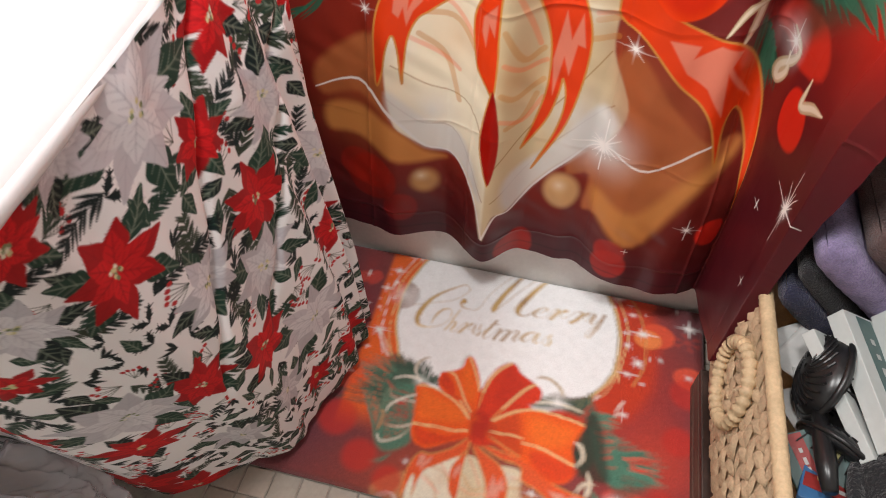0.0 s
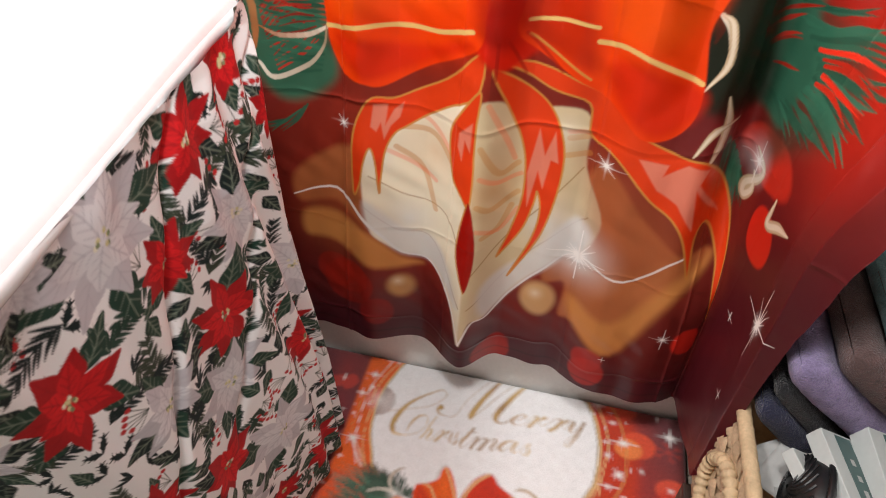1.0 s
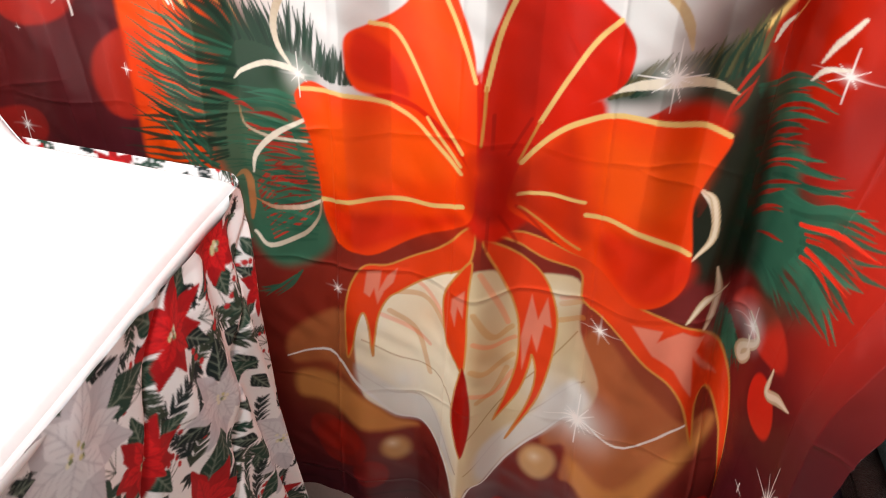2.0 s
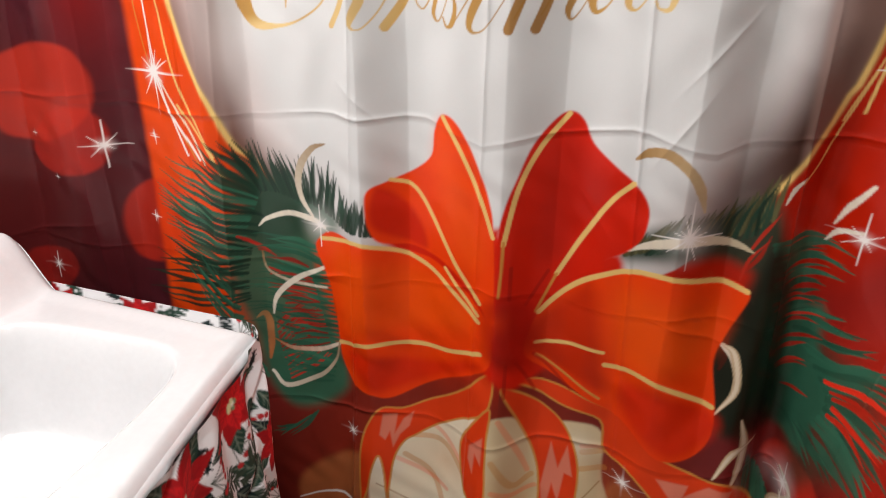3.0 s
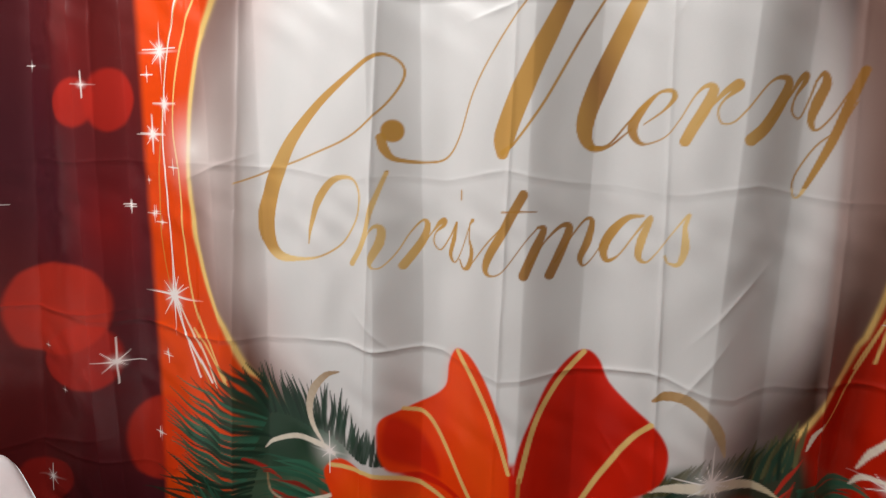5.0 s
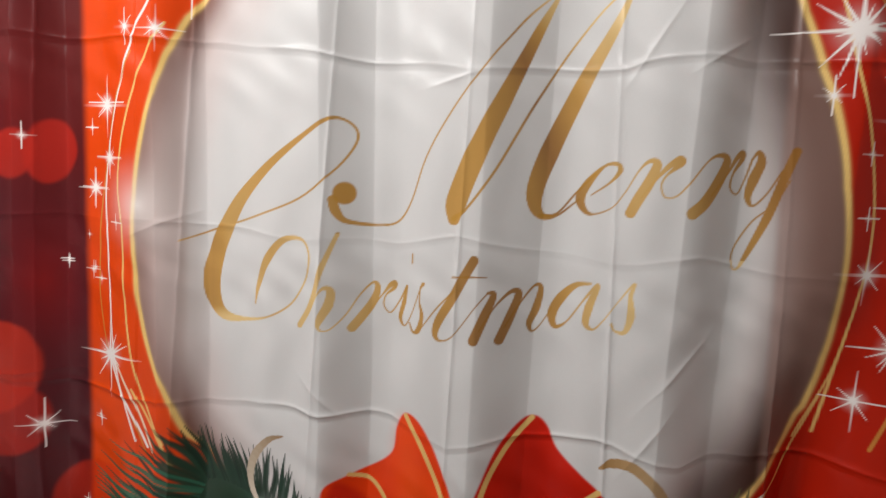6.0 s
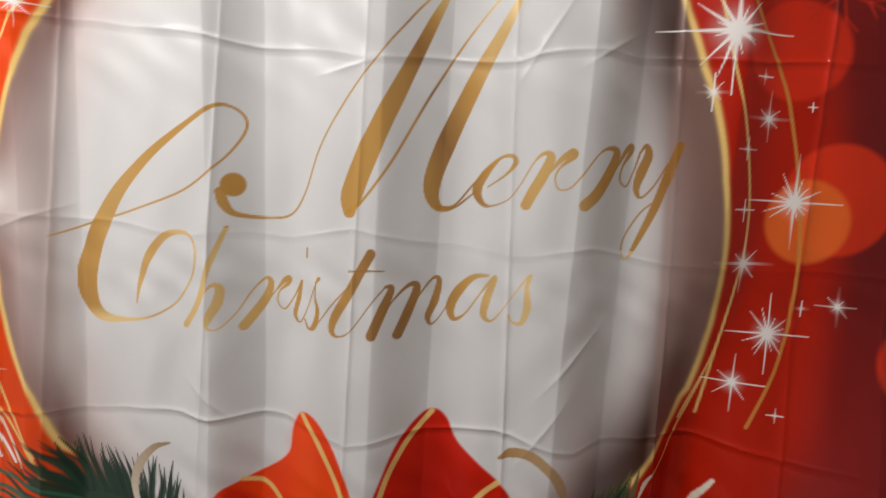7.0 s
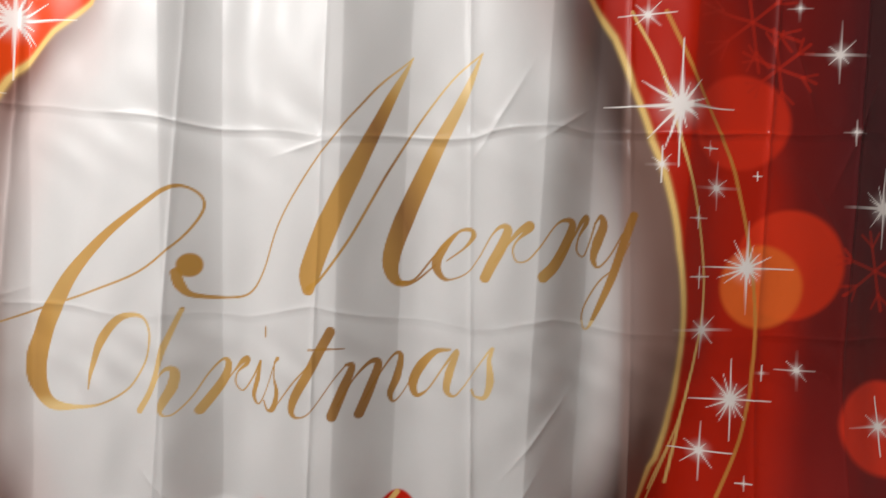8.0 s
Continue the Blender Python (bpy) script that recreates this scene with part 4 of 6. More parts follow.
curl([(-0.366, 0.674), (-0.342, 0.653), (-0.285, 0.68), (-0.255, 0.716), (-0.246, 0.754)], (0.005, 0.008, 0.007, 0.004, 0.002), srgb(232, 222, 204), srgb(150, 118, 78))
curl([(0.143, 1.063), (0.157, 1.072), (0.179, 1.072), (0.204, 1.054), (0.218, 1.033), (0.227, 1.005)], (0.003, 0.011, 0.012, 0.011, 0.012, 0.003), srgb(166, 124, 70), srgb(196, 172, 136))
curl([(0.142, 0.946), (0.179, 0.963), (0.224, 0.969), (0.272, 0.96), (0.292, 0.953)], (0.002, 0.012, 0.014, 0.009, 0.002), srgb(232, 222, 204), srgb(200, 182, 144))
curl([(0.278, 0.825), (0.291, 0.808), (0.3, 0.778)], (0.006, 0.004, 0.002), srgb(232, 222, 204), srgb(150, 118, 78))
curl([(0.315, 1.018), (0.321, 1.036), (0.332, 1.048)], (0.002, 0.006, 0.002), srgb(232, 222, 204), srgb(232, 222, 204))
curl([(0.375, 0.968), (0.385, 0.984), (0.403, 0.992)], (0.002, 0.006, 0.004), srgb(232, 222, 204), srgb(232, 222, 204))
curl([(0.379, 0.99), (0.389, 1.018), (0.402, 1.046)], (0.002, 0.006, 0.004), srgb(232, 222, 204), srgb(232, 222, 204))
P.stroke([(0.278, 0.826), (0.294, 0.815), (0.302, 0.768), (0.283, 0.727)], [0.0031, 0.0100, 0.0100, 0.0023], srgb(196, 172, 136))
P.stroke([(0.278, 0.826), (0.294, 0.815), (0.302, 0.768), (0.283, 0.727)], [0.0016, 0.0050, 0.0050, 0.0016], srgb(232, 220, 198), 0.8)
P.stroke([(0.317, 0.724), (0.327, 0.685), (0.325, 0.648), (0.316, 0.619)], [0.0031, 0.0137, 0.0137, 0.0023], srgb(196, 172, 136))
P.stroke([(0.317, 0.724), (0.327, 0.685), (0.325, 0.648), (0.316, 0.619)], [0.0016, 0.0069, 0.0069, 0.0016], srgb(232, 220, 198), 0.8)
P.stroke([(0.293, 0.635), (0.314, 0.675), (0.345, 0.682)], [0.0031, 0.0125, 0.0023], srgb(196, 172, 136))
P.stroke([(0.293, 0.635), (0.314, 0.675), (0.345, 0.682)], [0.0016, 0.0062, 0.0016], srgb(232, 220, 198), 0.8)
P.stroke([(0.388, 0.642), (0.417, 0.623), (0.388, 0.584), (0.389, 0.566), (0.403, 0.588), (0.396, 0.611)], [0.0031, 0.0137, 0.0137, 0.0137, 0.0137, 0.0023], srgb(196, 172, 136))
P.stroke([(0.388, 0.642), (0.417, 0.623), (0.388, 0.584), (0.389, 0.566), (0.403, 0.588), (0.396, 0.611)], [0.0016, 0.0069, 0.0069, 0.0069, 0.0069, 0.0016], srgb(232, 220, 198), 0.8)
P.stroke([(0.48, 0.625), (0.482, 0.587), (0.507, 0.609), (0.535, 0.623)], [0.0031, 0.0137, 0.0137, 0.0023], srgb(196, 172, 136))
P.stroke([(0.48, 0.625), (0.482, 0.587), (0.507, 0.609), (0.535, 0.623)], [0.0016, 0.0069, 0.0069, 0.0016], srgb(232, 220, 198), 0.8)
P.glow(-0.264, 0.935, 0.045, SILVER, 0.65)
P.glow(0.214, 0.974, 0.049, SILVER, 0.6)
P.glow(-0.25, 0.401, 0.123, TAN, 0.6)
P.glow(0.235, 0.462, 0.164, TAN, 0.75)
P.shape([(-0.322, 0.488), (-0.244, 0.552), (-0.202, 0.551), (-0.189, 0.479), (-0.187, 0.408), (-0.248, 0.449), (-0.314, 0.434)], TAN, 0.85, soft=0.008)
P.shape([(-0.309, 0.413), (-0.249, 0.426), (-0.19, 0.395), (-0.133, 0.347), (-0.097, 0.333), (-0.179, 0.318), (-0.252, 0.363), (-0.307, 0.364)], srgb(214, 146, 78), 0.8, soft=0.01)
P.shape([(0.153, 0.55), (0.188, 0.59), (0.261, 0.513), (0.32, 0.473), (0.358, 0.476), (0.365, 0.453), (0.314, 0.38), (0.256, 0.234), (0.184, 0.278), (0.155, 0.276), (0.155, 0.352), (0.114, 0.362)], TAN, 0.9, soft=0.006)
P.shape([(0.171, 0.334), (0.243, 0.312), (0.308, 0.41), (0.36, 0.464), (0.361, 0.443), (0.316, 0.369), (0.256, 0.234), (0.179, 0.281)], srgb(206, 138, 74), 0.8, soft=0.012)
P.shape([(-0.201, 0.609), (-0.178, 0.62), (-0.124, 0.637), (-0.065, 0.658), (-0.023, 0.657), (-0.01, 0.525), (-0.009, 0.393), (-0.015, 0.189), (-0.038, 0.284), (-0.078, 0.344), (-0.133, 0.358), (-0.178, 0.388), (-0.192, 0.422), (-0.202, 0.51)], CREAM, 1.0, soft=0.003)
P.shape([(-0.017, 0.658), (0.01, 0.676), (0.05, 0.653), (0.101, 0.67), (0.144, 0.661), (0.153, 0.578), (0.191, 0.499), (0.171, 0.432), (0.129, 0.399), (0.075, 0.326), (0.026, 0.254), (0.001, 0.248), (-0.015, 0.189), (-0.014, 0.355), (-0.012, 0.524)], srgb(212, 192, 154), 1.0, soft=0.003)
P.glow(-0.081, 0.565, 0.090, AMBER, 0.35)
P.glow(0.019, 0.528, 0.098, AMBER, 0.4)
P.glow(-0.122, 0.43, 0.074, WHITE, 0.7)
P.glow(0.11, 0.466, 0.090, WHITE, 0.7)
P.stroke([(-0.203, 0.457), (-0.144, 0.407), (-0.073, 0.393), (-0.019, 0.284)], 0.0023, BROWN_GOLD, 0.6)
P.stroke([(-0.189, 0.511), (-0.123, 0.476), (-0.054, 0.462), (-0.018, 0.39)], 0.0023, BROWN_GOLD, 0.6)
P.stroke([(0.17, 0.495), (0.105, 0.428), (0.032, 0.326), (-0.004, 0.285)], 0.0023, BROWN_GOLD, 0.6)
P.stroke([(0.149, 0.577), (0.096, 0.498), (0.026, 0.406), (-0.003, 0.365)], 0.0023, BROWN_GOLD, 0.6)
P.stroke([(-0.134, 0.601), (-0.082, 0.594), (-0.039, 0.543)], 0.0094, AMBER, 0.5)
P.stroke([(-0.145, 0.566), (-0.101, 0.532), (-0.076, 0.461)], 0.0094, AMBER, 0.5)
P.stroke([(-0.006, 0.602), (0.024, 0.555), (0.05, 0.569)], 0.0094, AMBER, 0.5)
P.stroke([(-0.003, 0.503), (0.021, 0.493), (0.055, 0.518)], 0.0094, AMBER, 0.5)
P.stroke([(0.01, 0.441), (0.032, 0.454), (0.048, 0.492)], 0.0094, AMBER, 0.5)
P.stroke([(0.121, 0.624), (0.149, 0.63)], 0.0094, AMBER, 0.5)
P.stroke([(0.12, 0.595), (0.153, 0.602)], 0.0094, AMBER, 0.5)
P.stroke([(-0.326, 0.446), (-0.247, 0.473), (-0.192, 0.417), (-0.133, 0.358), (-0.078, 0.344), (-0.038, 0.284), (-0.014, 0.189)], [0.0023, 0.0047, 0.0062, 0.0047, 0.0039, 0.0039, 0.0016], SILVER, 0.9)
P.stroke([(0.172, 0.426), (0.245, 0.405), (0.306, 0.458), (0.325, 0.47)], 0.0039, SILVER, 0.8)
P.stroke([(-0.015, 0.189), (0.005, 0.247), (0.031, 0.253), (0.075, 0.323), (0.138, 0.404), (0.172, 0.426)], 0.0039, SILVER, 0.8)
P.disc(-0.135, 0.274, 0.027, srgb(206, 158, 100), 0.8, soft=0.012, squeeze=0.90)
P.disc(0.114, 0.305, 0.040, srgb(216, 172, 118), 0.85, soft=0.01, squeeze=0.78)
P.glow(-0.141, 0.286, 0.021, CREAM, 0.7)
P.glow(0.109, 0.317, 0.023, CREAM, 0.7)
P.stroke([(-0.124, 0.63), (-0.087, 0.612), (-0.05, 0.568), (-0.032, 0.516)], 0.0078, FLAME, 0.35)
P.stroke([(-0.172, 0.565), (-0.124, 0.542), (-0.078, 0.515)], 0.0078, FLAME, 0.35)
P.stroke([(0, 0.67), (0.027, 0.616), (0.044, 0.577)], 0.0078, FLAME, 0.35)
P.stroke([(-0.003, 0.552), (0.025, 0.539), (0.056, 0.55)], 0.0078, FLAME, 0.35)
P.stroke([(-0.001, 0.457), (0.032, 0.448), (0.058, 0.486)], 0.0078, FLAME, 0.35)
P.stroke([(0.119, 0.634), (0.14, 0.637), (0.15, 0.634)], 0.0078, FLAME, 0.35)
P.shape([(-0.195, 0.465), (-0.133, 0.412), (-0.061, 0.389), (-0.024, 0.281), (-0.072, 0.342), (-0.133, 0.354), (-0.19, 0.412)], WHITE, 0.75, soft=0.008)
P.shape([(0.015, 0.33), (0.078, 0.391), (0.145, 0.485), (0.183, 0.468), (0.163, 0.427), (0.084, 0.338), (0.026, 0.254)], WHITE, 0.8, soft=0.008)
P.glow(-0.178, 0.549, 0.049, WHITE, 0.5)
P.glow(0.115, 0.632, 0.049, WHITE, 0.35)
P.shape([(0.145, 0.605), (0.193, 0.608), (0.284, 0.525), (0.314, 0.48), (0.26, 0.423), (0.187, 0.447), (0.16, 0.532)], srgb(150, 70, 40), 0.5, soft=0.02)
P.disc(-0.233, 0.284, 0.041, srgb(160, 34, 20), 0.6, squeeze=0.90)
P.disc(-0.182, 0.204, 0.036, srgb(150, 30, 22), 0.5, squeeze=0.90)
P.disc(-0.259, 0.291, 0.041, srgb(168, 36, 22), 0.5, squeeze=0.90)
def tail(points):
    """A ribbon's end with a golden outline set a little inside a red edge."""
    P.shape(points, TAIL)
    P.stroke(points + points[:1], 0.0034, AMBER, 0.9)


tail([(-0.015, 0.747), (-0.067, 0.692), (-0.141, 0.649), (-0.182, 0.646), (-0.202, 0.618), (-0.213, 0.584), (-0.217, 0.542), (-0.214, 0.474), (-0.204, 0.495), (-0.197, 0.535), (-0.187, 0.561), (-0.179, 0.539), (-0.172, 0.478), (-0.169, 0.51), (-0.162, 0.558), (-0.147, 0.589), (-0.125, 0.604), (-0.066, 0.646), (-0.018, 0.684)])
P.shape([(-0.18, 0.636), (-0.158, 0.637), (-0.162, 0.602), (-0.149, 0.628), (-0.134, 0.641), (-0.14, 0.616), (-0.154, 0.601), (-0.164, 0.577), (-0.169, 0.606), (-0.176, 0.59), (-0.185, 0.598)], PINK, 0.85, soft=0.002, round_it=False)
tail([(-0.013, 0.691), (-0.037, 0.657), (-0.055, 0.62), (-0.056, 0.582), (-0.047, 0.536), (-0.029, 0.512), (-0.016, 0.5), (-0.013, 0.545), (-0.015, 0.592), (-0.015, 0.64)])
P.shape([(-0.042, 0.616), (-0.021, 0.641), (-0.022, 0.593), (-0.032, 0.608), (-0.035, 0.573), (-0.043, 0.594)], PINK, 0.85, soft=0.002, round_it=False)
P.shape([(-0.017, 0.51), (-0.028, 0.451), (-0.031, 0.403), (-0.022, 0.361), (-0.011, 0.328), (-0.002, 0.365), (0.001, 0.413), (-0.004, 0.461)], DARK_RED)
P.stroke([(-0.019, 0.506), (-0.029, 0.451), (-0.032, 0.402), (-0.023, 0.36), (-0.012, 0.327)], 0.0025, AMBER, 0.9)
tail([(0.001, 0.725), (0.026, 0.664), (0.05, 0.609), (0.061, 0.563), (0.062, 0.5), (0.049, 0.437), (0.035, 0.39), (0.068, 0.443), (0.082, 0.497), (0.085, 0.522), (0.094, 0.485), (0.085, 0.424), (0.056, 0.343), (0.097, 0.431), (0.114, 0.51), (0.118, 0.583), (0.106, 0.634), (0.083, 0.67), (0.046, 0.696)])
P.shape([(0.065, 0.552), (0.075, 0.628), (0.088, 0.586), (0.099, 0.628), (0.11, 0.578), (0.098, 0.58), (0.092, 0.529), (0.081, 0.558), (0.072, 0.492)], PINK, 0.85, soft=0.002, round_it=False)
tail([(0.021, 0.73), (0.08, 0.695), (0.139, 0.682), (0.15, 0.632), (0.193, 0.611), (0.252, 0.557), (0.291, 0.531), (0.315, 0.496), (0.338, 0.43), (0.331, 0.497), (0.339, 0.521), (0.355, 0.505), (0.375, 0.459), (0.389, 0.402), (0.419, 0.344), (0.402, 0.435), (0.385, 0.508), (0.363, 0.565), (0.322, 0.623), (0.278, 0.632), (0.216, 0.656), (0.171, 0.694), (0.094, 0.72)])
P.shape([(0.222, 0.62), (0.265, 0.617), (0.26, 0.599), (0.291, 0.622), (0.322, 0.616), (0.314, 0.594), (0.36, 0.528), (0.338, 0.549), (0.311, 0.586), (0.322, 0.516), (0.29, 0.559), (0.257, 0.576)], PINK, 0.85, soft=0.002, round_it=False)
P.shape([(-0.181, 0.932), (-0.105, 0.915), (-0.018, 0.962), (-0.006, 0.947), (0.061, 0.899), (0.137, 0.939), (0.132, 0.842), (0.04, 0.731), (-0.015, 0.735), (-0.105, 0.845)], RED, 1.0, soft=0.006)
P.shape([(-0.019, 0.95), (-0.027, 0.997), (-0.051, 1.054), (-0.074, 1.089), (-0.094, 1.097), (-0.105, 1.076), (-0.11, 1.042), (-0.136, 1.019), (-0.165, 1.006), (-0.189, 0.995), (-0.193, 0.973), (-0.189, 0.939), (-0.173, 0.917), (-0.123, 0.909), (-0.078, 0.891), (-0.037, 0.851), (-0.015, 0.824)], ORANGE, 1.0, soft=0.0018)
P.shape([(-0.173, 0.997), (-0.186, 0.983), (-0.186, 0.946), (-0.158, 0.923), (-0.115, 0.912), (-0.131, 0.959)], RED, 0.85, soft=0.006)
P.shape([(-0.094, 1.087), (-0.077, 1.05), (-0.053, 1.001), (-0.032, 0.935), (-0.046, 0.898), (-0.075, 0.925), (-0.097, 0.992), (-0.105, 1.044)], FLAME, 0.45, soft=0.02)
P.shape([(-0.013, 0.939), (-0.008, 0.985), (0.006, 1.028), (0.022, 1.069), (0.047, 1.101), (0.065, 1.109), (0.08, 1.098), (0.093, 1.073), (0.122, 1.05), (0.147, 1.032), (0.162, 1.012), (0.166, 0.991), (0.16, 0.964), (0.143, 0.943), (0.117, 0.925), (0.063, 0.866), (0.015, 0.813), (-0.005, 0.833)], RED, 1.0, soft=0.0018)
P.shape([(0.061, 1.096), (0.092, 1.047), (0.128, 1.026), (0.099, 0.974), (0.06, 0.916), (0.037, 0.928), (0.039, 1.016)], DARK_RED, 0.5, soft=0.02)
P.shape([(-0.019, 0.823), (-0.07, 0.875), (-0.105, 0.896), (-0.141, 0.902), (-0.198, 0.916), (-0.245, 0.928), (-0.266, 0.917), (-0.273, 0.899), (-0.259, 0.863), (-0.249, 0.814), (-0.246, 0.759), (-0.241, 0.713), (-0.22, 0.679), (-0.194, 0.668), (-0.162, 0.666), (-0.094, 0.705), (-0.023, 0.749), (-0.014, 0.798)], ORANGE, 1.0, soft=0.0018)
P.shape([(-0.247, 0.904), (-0.187, 0.887), (-0.123, 0.875), (-0.069, 0.851), (-0.044, 0.814), (-0.105, 0.791), (-0.188, 0.78), (-0.233, 0.783)], FLAME, 0.6, soft=0.02)
P.shape([(-0.235, 0.739), (-0.176, 0.734), (-0.105, 0.733), (-0.042, 0.756), (-0.033, 0.746), (-0.104, 0.705), (-0.177, 0.675), (-0.206, 0.684)], RED, 0.75, soft=0.01)
P.shape([(0.032, 0.809), (0.044, 0.839), (0.075, 0.875), (0.114, 0.907), (0.156, 0.923), (0.235, 0.917), (0.28, 0.911), (0.296, 0.901), (0.296, 0.887), (0.281, 0.842), (0.271, 0.8), (0.282, 0.735), (0.281, 0.687), (0.257, 0.656), (0.217, 0.651), (0.167, 0.692), (0.094, 0.725), (0.031, 0.766)], ORANGE, 1.0, soft=0.0018)
P.shape([(0.145, 0.889), (0.229, 0.881), (0.273, 0.871), (0.26, 0.814), (0.208, 0.778), (0.154, 0.792)], FLAME, 0.7, soft=0.025)
P.shape([(0.168, 0.755), (0.279, 0.729), (0.281, 0.689), (0.233, 0.654), (0.17, 0.699)], RED, 0.75, soft=0.012)
P.shape([(0.035, 0.817), (0.076, 0.864), (0.109, 0.892), (0.128, 0.794), (0.136, 0.728), (0.074, 0.748), (0.035, 0.77)], DARK_RED, 0.6, soft=0.015)
P.stroke([(-0.163, 1.007), (-0.132, 0.995), (-0.101, 0.95), (-0.068, 0.894), (-0.035, 0.85)], 0.0055, PALE_GOLD, 0.95)
P.stroke([(-0.093, 1.094), (-0.066, 1.052), (-0.038, 0.996), (-0.02, 0.949)], 0.0055, PALE_GOLD, 0.95)
P.stroke([(0.061, 1.106), (0.03, 1.064), (0.008, 1.013), (-0.006, 0.941)], 0.0062, PALE_GOLD, 0.95)
P.stroke([(0.144, 1.033), (0.117, 1.002), (0.087, 0.946), (0.061, 0.893)], 0.0062, PALE_GOLD, 0.95)
P.stroke([(0.061, 0.893), (0.038, 0.838)], 0.0039, AMBER, 0.95)
P.stroke([(-0.263, 0.916), (-0.203, 0.918), (-0.148, 0.9), (-0.096, 0.875), (-0.036, 0.821)], 0.0062, PALE_GOLD, 0.95)
P.stroke([(-0.244, 0.75), (-0.188, 0.756), (-0.133, 0.758), (-0.085, 0.758), (-0.032, 0.772)], 0.0070, PALE_GOLD, 0.95)
P.stroke([(0.042, 0.836), (0.075, 0.873), (0.115, 0.905), (0.166, 0.922), (0.249, 0.913), (0.294, 0.902)], 0.0070, PALE_GOLD, 0.95)
P.stroke([(0.041, 0.789), (0.093, 0.794), (0.132, 0.793)], 0.0055, PALE_GOLD, 0.95)
P.stroke([(0.136, 0.774), (0.188, 0.771), (0.278, 0.735)], 0.0070, PALE_GOLD, 0.95)
P.stroke([(0.043, 0.769), (0.087, 0.743), (0.134, 0.718)], 0.0039, AMBER, 0.95)
P.stroke([(-0.009, 0.867), (-0.007, 0.903), (-0.006, 0.944)], 0.0039, AMBER, 0.95)
P.stroke([(-0.037, 0.831), (-0.061, 0.858), (-0.087, 0.89)], 0.0047, PALE_GOLD, 0.95)
P.shape([(-0.031, 0.84), (-0.014, 0.862), (0.018, 0.86), (0.036, 0.842), (0.046, 0.799), (0.032, 0.762), (0.012, 0.751), (-0.017, 0.763), (-0.028, 0.793)], DARK_RED, 0.75, soft=0.016)
P.glow(-0.013, 0.829, 0.033, ORANGE, 0.5)
P.stroke([(0.018, 0.761), (0.044, 0.713)], 0.0047, DARK_RED, 0.6)
P.stroke([(0.005, 0.76), (0.005, 0.708)], 0.0047, DARK_RED, 0.6)
P.stroke([(0.039, 0.771), (0.094, 0.721)], 0.0047, DARK_RED, 0.6)
P.stroke([(0.025, 0.85), (0.05, 0.897)], 0.0047, DARK_RED, 0.6)
P.stroke([(0.005, 0.861), (0.005, 0.908)], 0.0047, DARK_RED, 0.6)
def golden(U, V):
    """The gold of the writing: it runs from pale to brown along each line."""
    low = np.interp(U, (-0.40, -0.36, -0.31, -0.27, -0.22, -0.19, -0.15, -0.10, -0.05, -0.02, 0.02, 0.06, 0.10, 0.15), (0.35, 0.62, 0.2, 0.4, 0.12, 0.15, 0.35, 0.55, 0.6, 0.85, 0.9, 0.75, 0.4, 0.05))
    high = np.interp(U + 0.35 * (V - 1.42), (-0.35, -0.2, -0.1, -0.03, 0.03, 0.06, 0.10, 0.14, 0.18, 0.22, 0.26, 0.30, 0.34), (0.4, 0.55, 0.5, 0.5, 0.6, 0.95, 0.55, 0.35, 0.3, 0.55, 0.6, 0.9, 0.95))
    high = high - 0.4 * step(1.52, 1.60, V)
    low = low - 0.45 * (1 - step(1.19, 1.21, V)) * (U < -0.25)
    t = np.clip(np.where(V > 1.315, high, low), 0, 1)
    return np.where(t[..., None] < 0.5, blend(srgb(228, 196, 132), srgb(190, 142, 62), t * 2), blend(srgb(190, 142, 62), srgb(138, 90, 32), t * 2 - 1))


def letter(points, widths):
    """A pen stroke: hairlines kept fine, swells kept full."""
    thin = [w * (0.62 if w < 0.005 else 0.85 if w < 0.009 else 0.95) for w in widths]
    points = [(s + 0.009 * float(1 - step(-0.36, -0.24, s)), z) for s, z in points]
    P.stroke(points, thin, None, 0.95, soft=0.0008, shade=golden)


letter([(-0.405, 1.29), (-0.368, 1.305), (-0.299, 1.328), (-0.233, 1.354), (-0.194, 1.387), (-0.172, 1.419), (-0.17, 1.438), (-0.184, 1.45), (-0.201, 1.449), (-0.228, 1.43), (-0.274, 1.395), (-0.324, 1.35), (-0.354, 1.299), (-0.368, 1.253), (-0.367, 1.219), (-0.352, 1.197), (-0.319, 1.194), (-0.276, 1.203), (-0.241, 1.224), (-0.222, 1.255), (-0.217, 1.283), (-0.224, 1.302), (-0.239, 1.306), (-0.258, 1.299), (-0.278, 1.276), (-0.292, 1.245), (-0.298, 1.217)], [0.0031, 0.0039, 0.0039, 0.0039, 0.0039, 0.0047, 0.0047, 0.0047, 0.0055, 0.0070, 0.0109, 0.0172, 0.0234, 0.0265, 0.0234, 0.0156, 0.0062, 0.0039, 0.0039, 0.0039, 0.0039, 0.0047, 0.0062, 0.0094, 0.0117, 0.0086, 0.0031])
letter([(-0.185, 1.314), (-0.201, 1.272), (-0.213, 1.227), (-0.228, 1.199)], [0.0055, 0.0078, 0.0078, 0.0086])
